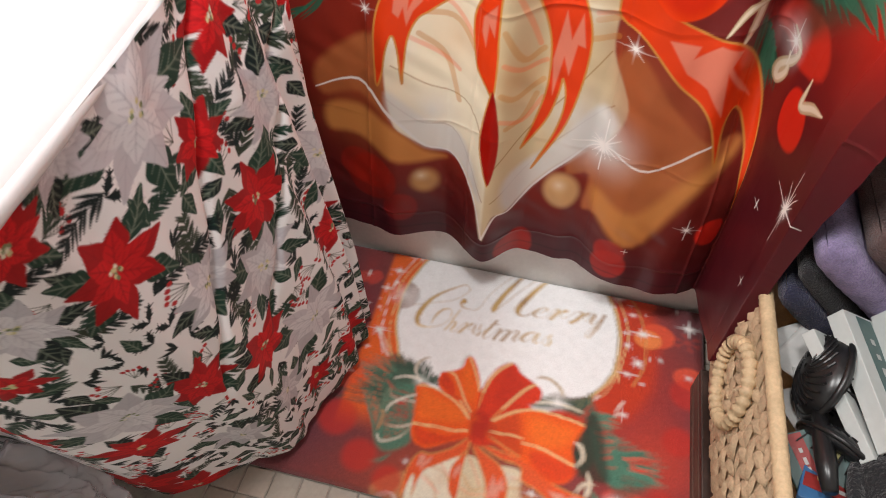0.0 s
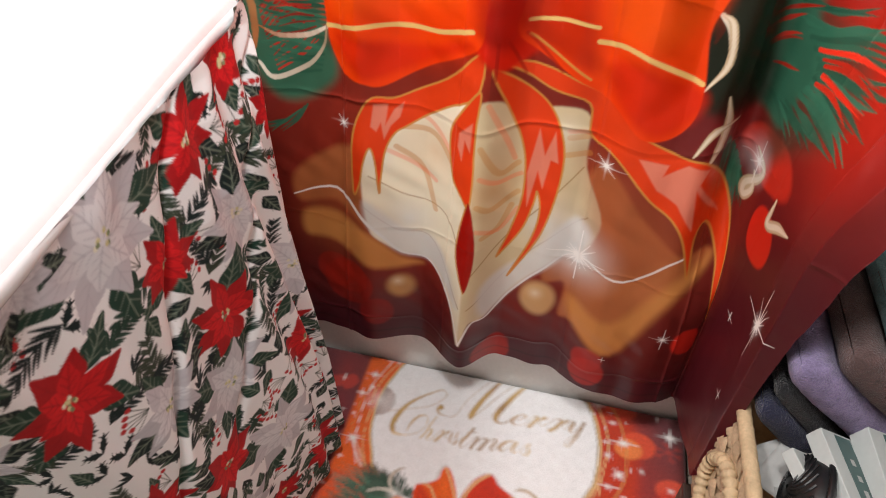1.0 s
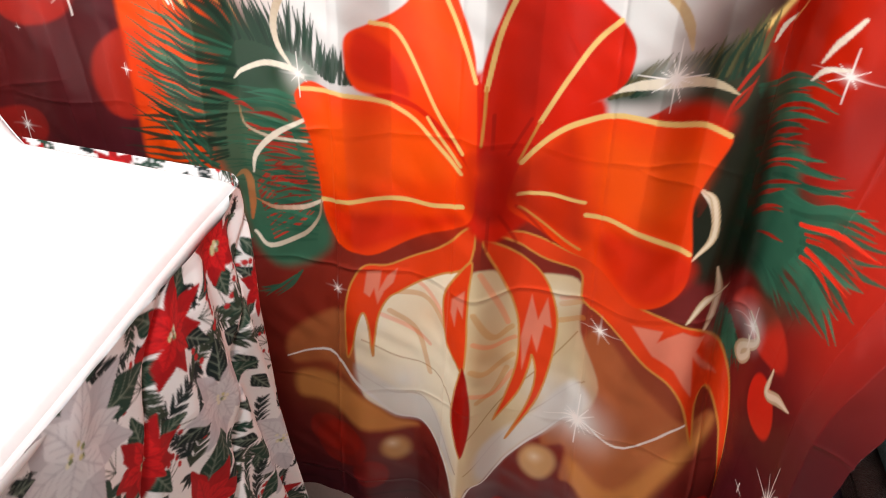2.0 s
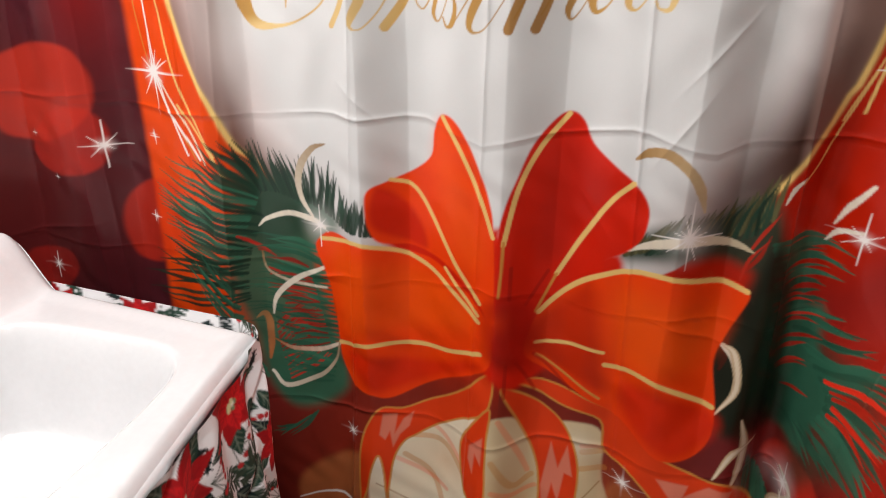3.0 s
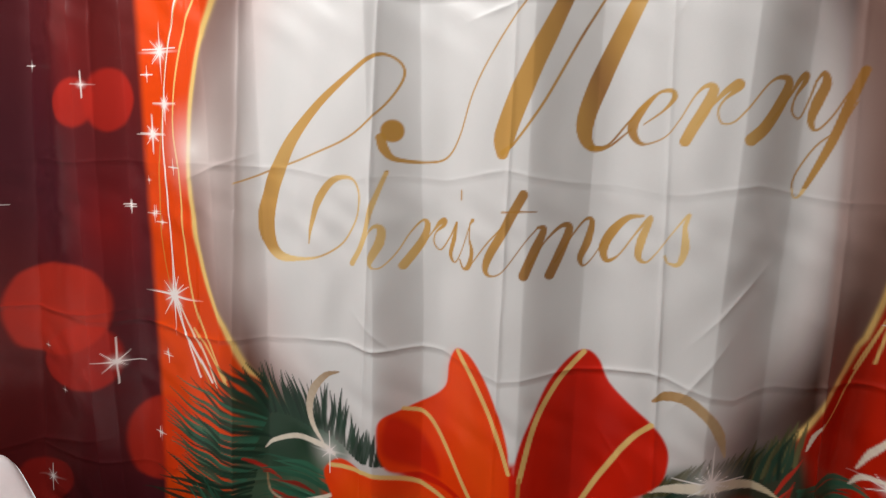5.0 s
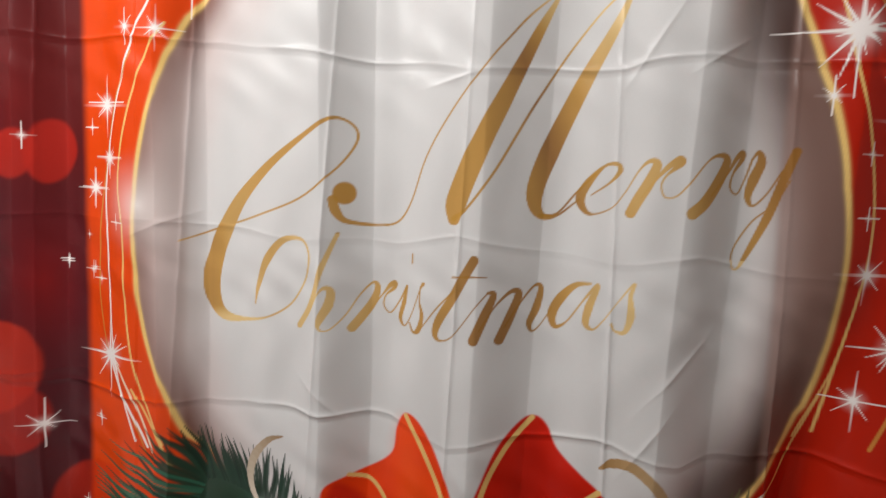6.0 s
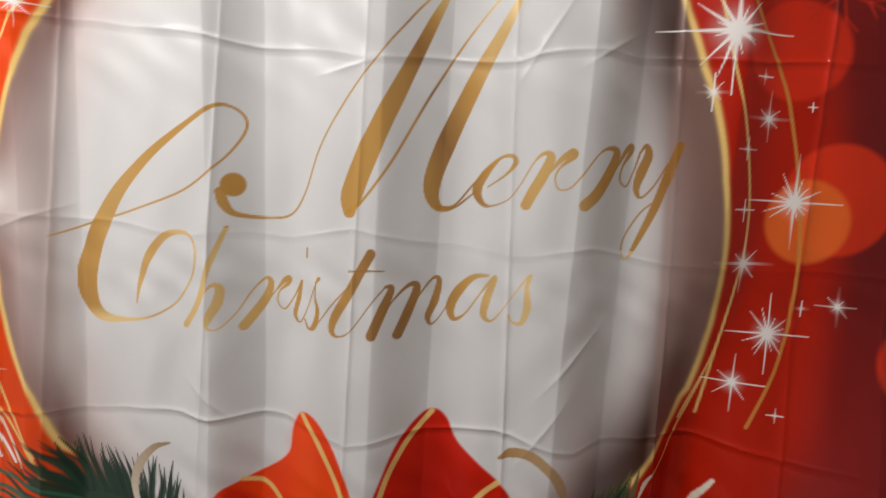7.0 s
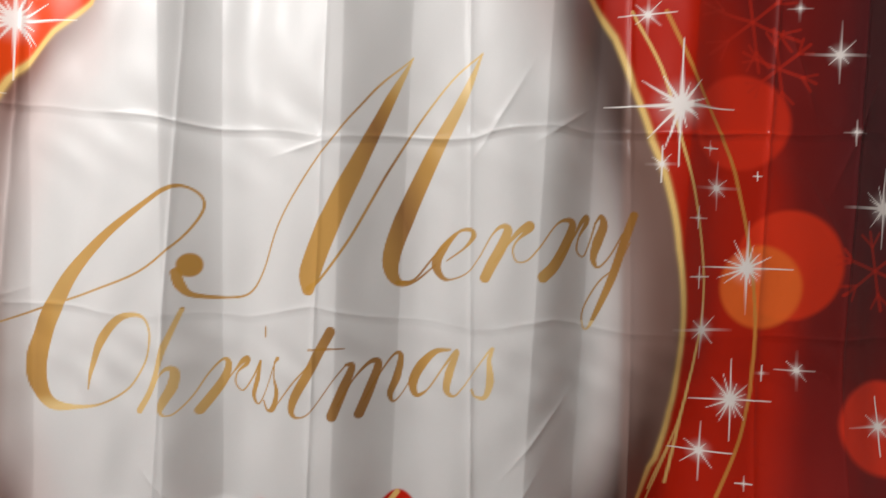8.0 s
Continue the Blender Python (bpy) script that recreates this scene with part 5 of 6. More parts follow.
letter([(-0.217, 1.213), (-0.205, 1.239), (-0.197, 1.248), (-0.19, 1.244), (-0.192, 1.227), (-0.2, 1.211), (-0.203, 1.2), (-0.198, 1.195), (-0.188, 1.198), (-0.173, 1.215), (-0.16, 1.238), (-0.146, 1.254), (-0.139, 1.25), (-0.143, 1.233), (-0.156, 1.212), (-0.166, 1.198)], [0.0023, 0.0031, 0.0055, 0.0094, 0.0117, 0.0101, 0.0055, 0.0031, 0.0031, 0.0031, 0.0031, 0.0047, 0.0086, 0.0109, 0.0117, 0.0117])
letter([(-0.149, 1.218), (-0.132, 1.241), (-0.123, 1.253), (-0.117, 1.256), (-0.118, 1.25), (-0.128, 1.24), (-0.13, 1.227), (-0.121, 1.219), (-0.11, 1.234), (-0.1, 1.255)], [0.0023, 0.0031, 0.0070, 0.0086, 0.0062, 0.0031, 0.0031, 0.0031, 0.0031, 0.0047])
letter([(-0.1, 1.255), (-0.103, 1.235), (-0.107, 1.215), (-0.101, 1.206), (-0.093, 1.219), (-0.082, 1.253), (-0.078, 1.261)], [0.0047, 0.0070, 0.0062, 0.0031, 0.0023, 0.0023, 0.0055])
letter([(-0.081, 1.258), (-0.082, 1.24), (-0.078, 1.222), (-0.082, 1.204), (-0.089, 1.201), (-0.094, 1.211)], [0.0023, 0.0031, 0.0062, 0.0078, 0.0047, 0.0031])
letter([(-0.094, 1.295), (-0.094, 1.284)], [0.0031, 0.0031])
letter([(-0.079, 1.206), (-0.059, 1.235), (-0.039, 1.258)], [0.0023, 0.0031, 0.0031])
letter([(-0.017, 1.296), (-0.028, 1.275), (-0.04, 1.25), (-0.056, 1.22), (-0.06, 1.203), (-0.053, 1.196), (-0.038, 1.204), (-0.013, 1.241), (0.001, 1.259)], [0.0117, 0.0117, 0.0117, 0.0109, 0.0086, 0.0039, 0.0023, 0.0023, 0.0031])
letter([(-0.042, 1.274), (-0.021, 1.276), (-0.002, 1.277)], [0.0031, 0.0039, 0.0023])
letter([(0.001, 1.259), (0.007, 1.256), (-0.001, 1.233), (-0.013, 1.201)], [0.0047, 0.0086, 0.0117, 0.0125])
letter([(-0.007, 1.213), (0.009, 1.242), (0.026, 1.26), (0.035, 1.257), (0.026, 1.228), (0.016, 1.202)], [0.0023, 0.0031, 0.0055, 0.0094, 0.0117, 0.0117])
letter([(0.021, 1.217), (0.037, 1.246), (0.052, 1.267), (0.06, 1.265), (0.056, 1.241), (0.049, 1.222), (0.053, 1.212), (0.062, 1.221), (0.074, 1.242)], [0.0023, 0.0031, 0.0047, 0.0078, 0.0101, 0.0086, 0.0039, 0.0023, 0.0023])
letter([(0.116, 1.277), (0.1, 1.273), (0.084, 1.256), (0.075, 1.236), (0.079, 1.221), (0.092, 1.228), (0.108, 1.254), (0.124, 1.276), (0.116, 1.249), (0.114, 1.23), (0.123, 1.225), (0.134, 1.238)], [0.0047, 0.0078, 0.0117, 0.0117, 0.0070, 0.0031, 0.0031, 0.0062, 0.0101, 0.0086, 0.0039, 0.0023])
letter([(0.134, 1.238), (0.147, 1.26), (0.163, 1.283), (0.16, 1.268), (0.162, 1.246), (0.157, 1.227), (0.146, 1.227), (0.142, 1.234)], [0.0023, 0.0023, 0.0047, 0.0062, 0.0094, 0.0062, 0.0039, 0.0047])
P.disc(-0.180, 1.363, 0.0135, srgb(182, 134, 56), 0.97, soft=0.0015, squeeze=0.93)
letter([(-0.192, 1.355), (-0.188, 1.341), (-0.176, 1.329), (-0.143, 1.326), (-0.116, 1.332), (-0.099, 1.359), (-0.082, 1.411), (-0.051, 1.468), (-0.014, 1.519), (0.025, 1.57), (0.062, 1.607)], [0.0109, 0.0109, 0.0070, 0.0047, 0.0039, 0.0031, 0.0031, 0.0031, 0.0031, 0.0039, 0.0031])
letter([(0.062, 1.607), (0.039, 1.558), (0.009, 1.489), (-0.024, 1.413), (-0.042, 1.362), (-0.044, 1.342)], [0.0031, 0.0117, 0.0187, 0.0265, 0.0265, 0.0156])
letter([(-0.044, 1.342), (-0.028, 1.357), (0.001, 1.401), (0.034, 1.467), (0.071, 1.532), (0.108, 1.582), (0.14, 1.61)], [0.0078, 0.0047, 0.0047, 0.0047, 0.0039, 0.0039, 0.0039])
letter([(0.14, 1.61), (0.122, 1.564), (0.091, 1.501), (0.058, 1.422), (0.045, 1.376), (0.052, 1.352), (0.071, 1.351), (0.096, 1.372)], [0.0031, 0.0109, 0.0187, 0.0234, 0.0203, 0.0109, 0.0047, 0.0031])
letter([(0.053, 1.35), (0.072, 1.354), (0.092, 1.379), (0.112, 1.402)], [0.0062, 0.0039, 0.0039, 0.0039])
letter([(0.109, 1.378), (0.128, 1.393), (0.138, 1.407), (0.134, 1.414), (0.121, 1.411), (0.105, 1.392), (0.097, 1.373), (0.104, 1.359), (0.115, 1.357), (0.133, 1.366), (0.146, 1.385)], [0.0023, 0.0039, 0.0070, 0.0055, 0.0047, 0.0094, 0.0117, 0.0070, 0.0031, 0.0023, 0.0023])
letter([(0.146, 1.385), (0.158, 1.409), (0.168, 1.419), (0.175, 1.415), (0.168, 1.395), (0.159, 1.377), (0.152, 1.361)], [0.0023, 0.0031, 0.0055, 0.0101, 0.0125, 0.0125, 0.0117])
letter([(0.162, 1.379), (0.173, 1.396), (0.186, 1.413), (0.198, 1.421), (0.199, 1.417), (0.186, 1.405), (0.181, 1.393), (0.186, 1.381), (0.198, 1.383), (0.211, 1.398)], [0.0023, 0.0031, 0.0070, 0.0109, 0.0078, 0.0039, 0.0031, 0.0031, 0.0031, 0.0031])
letter([(0.211, 1.398), (0.228, 1.422), (0.241, 1.429), (0.25, 1.424), (0.243, 1.403), (0.229, 1.378), (0.216, 1.365)], [0.0031, 0.0031, 0.0055, 0.0101, 0.0133, 0.0140, 0.0140])
letter([(0.235, 1.385), (0.251, 1.408), (0.261, 1.426), (0.268, 1.433), (0.268, 1.426), (0.259, 1.41), (0.257, 1.395), (0.266, 1.388), (0.273, 1.404), (0.279, 1.427)], [0.0031, 0.0039, 0.0062, 0.0086, 0.0070, 0.0039, 0.0039, 0.0031, 0.0031, 0.0039])
letter([(0.279, 1.427), (0.285, 1.435), (0.288, 1.424), (0.282, 1.405), (0.278, 1.386), (0.284, 1.376), (0.296, 1.39), (0.308, 1.415)], [0.0031, 0.0055, 0.0101, 0.0117, 0.0086, 0.0039, 0.0031, 0.0031])
letter([(0.319, 1.437), (0.31, 1.406), (0.299, 1.365), (0.284, 1.325), (0.275, 1.305), (0.269, 1.308), (0.269, 1.327), (0.285, 1.359), (0.304, 1.379), (0.316, 1.406)], [0.0094, 0.0094, 0.0094, 0.0070, 0.0039, 0.0031, 0.0031, 0.0031, 0.0031, 0.0023])
P.glow(-0.448, 1.332, 0.078, SILVER, 0.7)
P.glow(0.168, 0.421, 0.090, WHITE, 1.0)
P.glow(0.168, 0.421, 0.041, WHITE, 1.0)
P.glow(0.398, 0.628, 0.049, WHITE, 0.8)
SPARKS_WEST = [(-0.264, 0.935, 0.031), (-0.497, 1.13, 0.058), (-0.503, 1.455, 0.039), (-0.498, 1.388, 0.027), (-0.525, 1.349, 0.027), (-0.6, 1.021, 0.033), (-0.728, 0.807, 0.023), (-0.807, 1.241, 0.034),
               (-0.616, 1.412, 0.016), (-0.745, 1.438, 0.008), (-0.485, 1.307, 0.011), (-0.53, 1.241, 0.012), (-0.516, 1.23, 0.01), (-0.517, 1.038, 0.01), (-0.54, 0.913, 0.012), (-0.574, 1.251, 0.008),
               (-0.727, 1.027, 0.006), (-0.689, 0.965, 0.006), (-0.53, 1.427, 0.011), (-0.537, 1.287, 0.006), (-0.389, 1.633, 0.066), (-0.228, 0.599, 0.022), (-0.503, 1.459, 0.031), (-0.499, 1.39, 0.023),
               (-0.526, 1.35, 0.023), (-0.467, 1.551, 0.023), (-0.423, 1.549, 0.027), (-0.526, 1.244, 0.008), (-0.519, 1.042, 0.009), (-0.544, 0.913, 0.009), (-0.573, 1.248, 0.009)]
SPARKS_EAST = [(0.214, 0.974, 0.043), (0.36, 1.56, 0.072), (0.324, 1.662, 0.027), (0.537, 1.623, 0.034), (0.449, 1.382, 0.05), (0.344, 1.495, 0.019), (0.409, 1.471, 0.027), (0.399, 1.311, 0.035),
               (0.437, 1.232, 0.047), (0.406, 1.171, 0.035), (0.558, 1.538, 0.014), (0.6, 1.21, 0.034), (0.508, 1.269, 0.023), (0.602, 1.455, 0.05), (0.387, 1.437, 0.012), (0.392, 1.371, 0.012),
               (0.472, 1.263, 0.009), (0.454, 1.139, 0.009), (0.456, 1.486, 0.005), (0.399, 1.515, 0.009), (0.492, 1.674, 0.014), (0.405, 0.986, 0.031), (0.579, 0.496, 0.061), (0.331, 0.306, 0.023),
               (0.398, 0.628, 0.031), (0.18, 0.594, 0.028), (0.168, 0.421, 0.048), (0.56, 0.328, 0.012), (0.496, 0.422, 0.009), (0.246, 0.219, 0.006)]
for k, (s, z, r) in enumerate(SPARKS_WEST + SPARKS_EAST):
    P.star(s, z, r, SILVER, 16 if r > 0.04 else 8 if r > 0.018 else 4, k, thick=max(0.0016, r * 0.068))

side = np.interp(CURTAIN_Z, (0.12, 0.17, 0.27, 0.42, 0.52, 0.60, 0.68, 0.78, 1.10), (0.61, 0.638, 0.646, 0.653, 0.662, 0.675, 0.682, 0.68, 0.73))
hem = np.interp(CURTAIN_S, (0.40, 0.50, 0.56, 0.62, 0.645), (0.128, 0.140, 0.160, 0.158, 0.180)) + 0.003 * np.sin(CURTAIN_S * 40)
cloth_s, cloth_z = np.meshgrid(CURTAIN_S, CURTAIN_Z)
inside_hem = (cloth_s < side[:, None] + 0.0022) & (cloth_z > hem[None, :] - 0.0022)
sheet = np.stack(curtain_at(np.minimum(cloth_s, side[:, None]), np.maximum(cloth_z, hem[None, :])), -1)
stitch = np.exp(-((CURTAIN_Z[:, None] - hem[None, :] - 0.024) / 0.0025) ** 2)
curtain_print.c = curtain_print.c * (1 - 0.35 * stitch[..., None])
curtain = grid_mesh("shower_curtain", sheet, CURTAIN_CLOTH, None, curtain_print.c, keep=inside_hem)
tagged(curtain, "red polyester shower curtain with golden writing and a printed bow", "shower curtain")


# ---- bath mat ----
MAT_X, MAT_Y = np.arange(-0.345, 0.452, 0.0025), np.arange(-0.516, 0.006, 0.0025)
mat_print = Print(MAT_X, MAT_Y, (0.2, 0.02, 0.02))
# the same artwork as the curtain's, smaller and softer, with a plain white field
plain = (np.abs(curtain_print.c - ground).max(-1) < 0.002) & (ring < 0.985)
art = np.where(plain[..., None], np.array(srgb(250, 248, 249)), curtain_print.c)
back_s = np.interp(MAT_X, (-0.345, -0.165, 0.048, 0.288, 0.452), (-0.80, -0.462, 0.0, 0.378, 0.66))
back_z = np.interp(MAT_Y, (-0.516, -0.335, -0.218, 0.006), (0.46, 0.845, 1.097, 1.57))
rows, cols = np.searchsorted(CURTAIN_Z, back_z), np.searchsorted(CURTAIN_S, back_s)
soft = np.zeros(mat_print.c.shape)
for dr in (-3, 0, 3):
    for dc in (-3, 0, 3):
        r = np.clip(rows + dr, 0, len(CURTAIN_Z) - 1)
        c = np.clip(cols + dc, 0, len(CURTAIN_S) - 1)
        soft += art[np.ix_(r, c)] / 9
mat_print.c = np.clip(soft, 0, 1) ** 0.74
fibre = np.random.default_rng(4).normal(1.0, 0.05, mat_print.c.shape[:2])
mat_print.c = np.clip(mat_print.c * fibre[..., None] ** (1.2 - mat_print.c.mean(-1, keepdims=True)), 0, 1)
for u, v, r in ((-0.14, -0.46, 0.03), (-0.20, -0.40, 0.035), (-0.08, -0.49, 0.025), (0.40, -0.30, 0.028), (0.415, -0.20, 0.032), (0.38, -0.44, 0.04)):
    mat_print.disc(u, v, r, srgb(206, 40, 26), 0.6, soft=0.008)

MX, MY = np.meshgrid(MAT_X, MAT_Y)
rim = np.minimum(np.minimum(MX - MAT_X[0], MAT_X[-1] - MX), np.minimum(MY - MAT_Y[0], MAT_Y[-1] - MY))
MZ = 0.001 + 0.016 * np.sqrt(np.clip(1 - (1 - np.clip(rim / 0.012, 0, 1)) ** 2, 0, 1)) + 0.0012 * np.sin(MX * 19 + 1) * np.sin(MY * 27)
bath_mat = grid_mesh("bath_mat", np.stack([MX, MY, MZ], -1), MAT_PILE, None, mat_print.c)
tagged(bath_mat, "plush red bath mat printed with Merry Christmas and a bow", "bath mat")


# ---- materials of the small things ----
WICKER = material("wicker", srgb(198, 172, 140), 0.7, vary=0.22, scale=30, bump=0.5, bump_scale=260, distance=0.002)
WICKER_RIM = material("wicker_rim", srgb(198, 172, 136), 0.6, vary=0.2, scale=26, bump=0.4, bump_scale=220, distance=0.002)
DARK_WOOD = material("dark_wood", srgb(64, 48, 42), 0.5, vary=0.35, scale=9, bump=0.3, bump_scale=90)
WORN_EDGE = material("worn_wood_edge", srgb(88, 70, 60), 0.6, vary=0.3, scale=14, bump=0.3, bump_scale=90)
BLACK_PLASTIC = material("black_plastic", (0.012, 0.012, 0.013), 0.3, vary=0.2, bump=0.05)
PAPER = material("paper", srgb(170, 170, 168), 0.8, vary=0.10, scale=40, bump=0.2)
BOOK_WHITE = material("white_book_cover", srgb(184, 188, 186), 0.45, vary=0.06, bump=0.04)
BOOK_TEAL = material("teal_book_cover", srgb(70, 94, 92), 0.45, vary=0.1, bump=0.04)
BOOK_DARK = material("charcoal_print", srgb(44, 48, 50), 0.5, vary=0.1, bump=0.04)
MAG_BLUE = material("blue_print", srgb(60, 104, 148), 0.4, vary=0.15, bump=0.03)
MAG_RED = material("red_print", srgb(140, 48, 46), 0.4, vary=0.15, bump=0.03)
MAG_YELLOW = material("yellow_print", srgb(176, 168, 116), 0.5, vary=0.1, bump=0.03)
MAG_NAVY = material("navy_cover", srgb(34, 40, 76), 0.5, vary=0.15, bump=0.05)
BRASS = material("brass", srgb(206, 176, 84), 0.25, metal=1.0, vary=0.1, bump=0.03)
BLACK_FLEECE = material("black_fleece", (0.010, 0.010, 0.012), 0.95, vary=0.3, scale=60, bump=1.0, bump_scale=220, distance=0.006, sheen=0.2)
STRAW = material("straw", srgb(142, 106, 66), 0.7, vary=0.25, scale=40, bump=0.3)
POLYTHENE = material("clear_polythene", (0.80, 0.79, 0.86), 0.10, vary=0.05, bump=0.5, bump_scale=34, distance=0.006, alpha=0.36, specular=0.8)
BIN_LINEN = material("dark_canvas", srgb(36, 34, 38), 0.9, vary=0.2, bump=0.3, bump_scale=400)


def terry(name, colour):
    return material(name, colour, 0.95, vary=0.38, scale=45, bump=1.0, bump_scale=360, distance=0.005, sheen=0.2)


TOWELS = (terry("navy_terry", srgb(26, 28, 56)), terry("black_terry", srgb(16, 15, 20)), terry("lilac_terry", srgb(134, 120, 158)), terry("brown_terry", srgb(88, 64, 62)),
          terry("teal_terry", srgb(112, 156, 160)), terry("indigo_terry", srgb(30, 36, 76)), terry("plum_terry", srgb(64, 22, 40)))


# ---- low wooden crate under the basket ----
def crate():
    base = thing("wooden_crate", "low dark-stained wooden crate with worn edges under the basket", "crate", (0.64, -0.49, 0))
    for k in range(4):
        part("board", box((0.109, 0.62, 0.014), (-0.165 + 0.111 * k, 0, 0.075), 0.002), DARK_WOOD, base)
    for k in range(2):
        part("side_plank", box((0.012, 0.616, 0.032), (-0.214, 0.001, 0.0175 + 0.0345 * k), 0.002), WORN_EDGE, base, "worn brown side plank")
    part("end_plank", box((0.42, 0.012, 0.066), (0.003, 0.302, 0.034), 0.002), DARK_WOOD, base)
    part("end_plank", box((0.42, 0.012, 0.066), (0.003, -0.302, 0.034), 0.002), DARK_WOOD, base)
    return base


crate()


# ---- wicker basket ----
def basket():
    """A flared basket: 0.38 m wide, open at the top, with a thick wrapped rim and two rope loops."""
    thing_ = thing("wicker_basket", "natural woven wicker basket with wrapped rim and rope loop handle", "basket", (0.64, -0.455, 0.083))
    tall, hi = 0.270, (0.205, 0.268)
    wide = lambda t: float(np.interp(t, (0, 0.15, 0.45, 0.7, 1), (0.195, 0.210, 0.221, 0.217, 0.205)))

    def wall_at(side, a, t, out=0.0):
        w, d = wide(t) + out, wide(t) + 0.063 + out
        return {0: (-w, a * d, tall * t), 1: (a * w, d, tall * t), 2: (w, -a * d, tall * t), 3: (-a * w, -d, tall * t)}[side]

    bm = bmesh.new()
    steps = [(t, 0.0) for t in (0, 0.15, 0.3, 0.45, 0.7, 1)] + [(t, 0.008) for t in (1, 0.7, 0.45, 0.15, 0.03)]
    rings = [[bm.verts.new((sx * (wide(t) - inset), sy * (wide(t) + 0.063 - inset), tall * t)) for sx, sy in ((-1, -1), (1, -1), (1, 1), (-1, 1))] for t, inset in steps]
    for r, s in zip(rings[:-1], rings[1:]):
        for k in range(4):
            bm.faces.new((r[k], r[(k + 1) % 4], s[(k + 1) % 4], s[k]))
    bm.faces.new(rings[0][::-1])
    bm.faces.new(rings[-1])
    bmesh.ops.recalc_face_normals(bm, faces=bm.faces[:])
    part("shell", bm, WICKER, thing_)
    # the plait: puffed strands laid in a herringbone, each a small pillow
    dice, verts, faces = random.Random(11), [], []
    for side, columns in ((0, 23), (1, 17), (3, 17)):
        for row in range(12):
            for col in range(columns):
                slope = 1 if row % 2 else -1
                a0 = -0.97 + 1.94 * (col + 0.5) / columns
                t0 = 0.03 + 0.93 * (row + 0.5) / 12
                da, dt = 1.35 * 0.97 / columns, 0.054
                start = len(verts)
                lift = 0.005 + 0.006 * dice.random()
                for (u, v, o) in ((-1, -0.55, 0.0), (-0.35, -0.95, 0.4), (0.45, -0.75, 0.4), (1, 0.45, 0.0), (0.35, 0.95, 0.4), (-0.45, 0.75, 0.4), (-0.3, -0.1, 1.0), (0.35, 0.1, 1.0)):
                    jitter = dice.uniform(-0.16, 0.16)
                    verts.append(wall_at(side, a0 + da * (u + jitter), t0 + dt * (v * 0.9 + slope * u * 0.75), 0.0008 + lift * o))
                for f in ((0, 1, 6), (1, 2, 7, 6), (2, 3, 7), (3, 4, 7), (4, 5, 6, 7), (5, 0, 6)):
                    faces.append(tuple(start + i for i in f))
    data = bpy.data.meshes.new("weave")
    data.from_pydata(verts, [], faces)
    data.materials.append(WICKER)
    data.shade_smooth()
    weave = new("weave", data)
    weave.parent = thing_
    tagged(weave, kind="stuff")
    # wrapped rim: a thick bar with binding turns
    corners = []
    for sx, sy, a0 in ((-1, -1, 180), (1, -1, 270), (1, 1, 0), (-1, 1, 90)):
        for k in range(7):
            a = math.radians(a0 + 15 * k)
            corners.append(Vector((sx * (hi[0] - 0.02) + 0.024 * math.cos(a), sy * (hi[1] - 0.02) + 0.024 * math.sin(a), tall + 0.004)))
    line = []
    for p, q in zip(corners, corners[1:] + corners[:1]):
        n = max(1, int((q - p).length / 0.0045))
        line += [p + (q - p) * (i / n) for i in range(n)]
    dice = random.Random(3)
    turns = [1 + (0.02, 0.015, 0.01, -0.03)[k % 4] + dice.uniform(-0.03, 0.03) for k in range(len(line))]
    part("rim", tube(line, 0.0105, 12, True, turns), WICKER_RIM, thing_, "smooth wrapped straw rim", True)
    # rope loop handles on the long side and its opposite
    for side in (-1, 1):
        loop, turns = [], []
        for k in range(112):
            a = math.tau * k / 112
            t = 0.66 + 0.21 * math.sin(a)
            w = wide(t) + 0.013
            loop.append((side * w, 0.14 + 0.062 * math.cos(a), tall * t))
            turns.append((1.16, 1.10, 0.92, 0.74)[k % 4] + dice.uniform(-0.05, 0.05))
        part("loop_handle", tube(loop, 0.0098, 9, True, turns), WICKER_RIM, thing_, "twisted straw rope loop", True)
    return thing_


basket()


# ---- what the basket holds ----
def book(label, size, at, turn, cover, band, category="book"):
    """A paperback: two boards, a spine, the block of pages and printed bars."""
    w, d, h = size
    ob = thing("book", label, category, at, "things in the basket")
    ob.matrix_world = at_pose(at, turn)
    part("pages", box((w - 0.006, d - 0.006, h - 0.004), (0.002, 0, 0), 0.0006, 1), PAPER, ob, "cream page block")
    for s in (-1, 1):
        front = part("cover", box((w, d, 0.0016), (0, 0, s * (h / 2 - 0.0008)), 0.0005, 1), cover, ob)
    part("spine", box((0.002, d, h), (-w / 2 + 0.0002, 0, 0), 0.0008, 1), cover, ob)
    part("printed_band", box((w * 0.25, d * 0.96, 0.0006), (-w * 0.18, 0, h / 2 + 0.0004)), band, front)
    dice = random.Random(int(w * 10000))
    for k in range(7):
        l = dice.uniform(0.006, 0.016)
        part("print_bar", box((w * 0.06, l, 0.0005), (-w * 0.18, -d * 0.40 + k * d * 0.115, h / 2 + 0.0011)), PAPER, front)
    return ob


def at_pose(at, turn):
    return pose(*at, *turn)


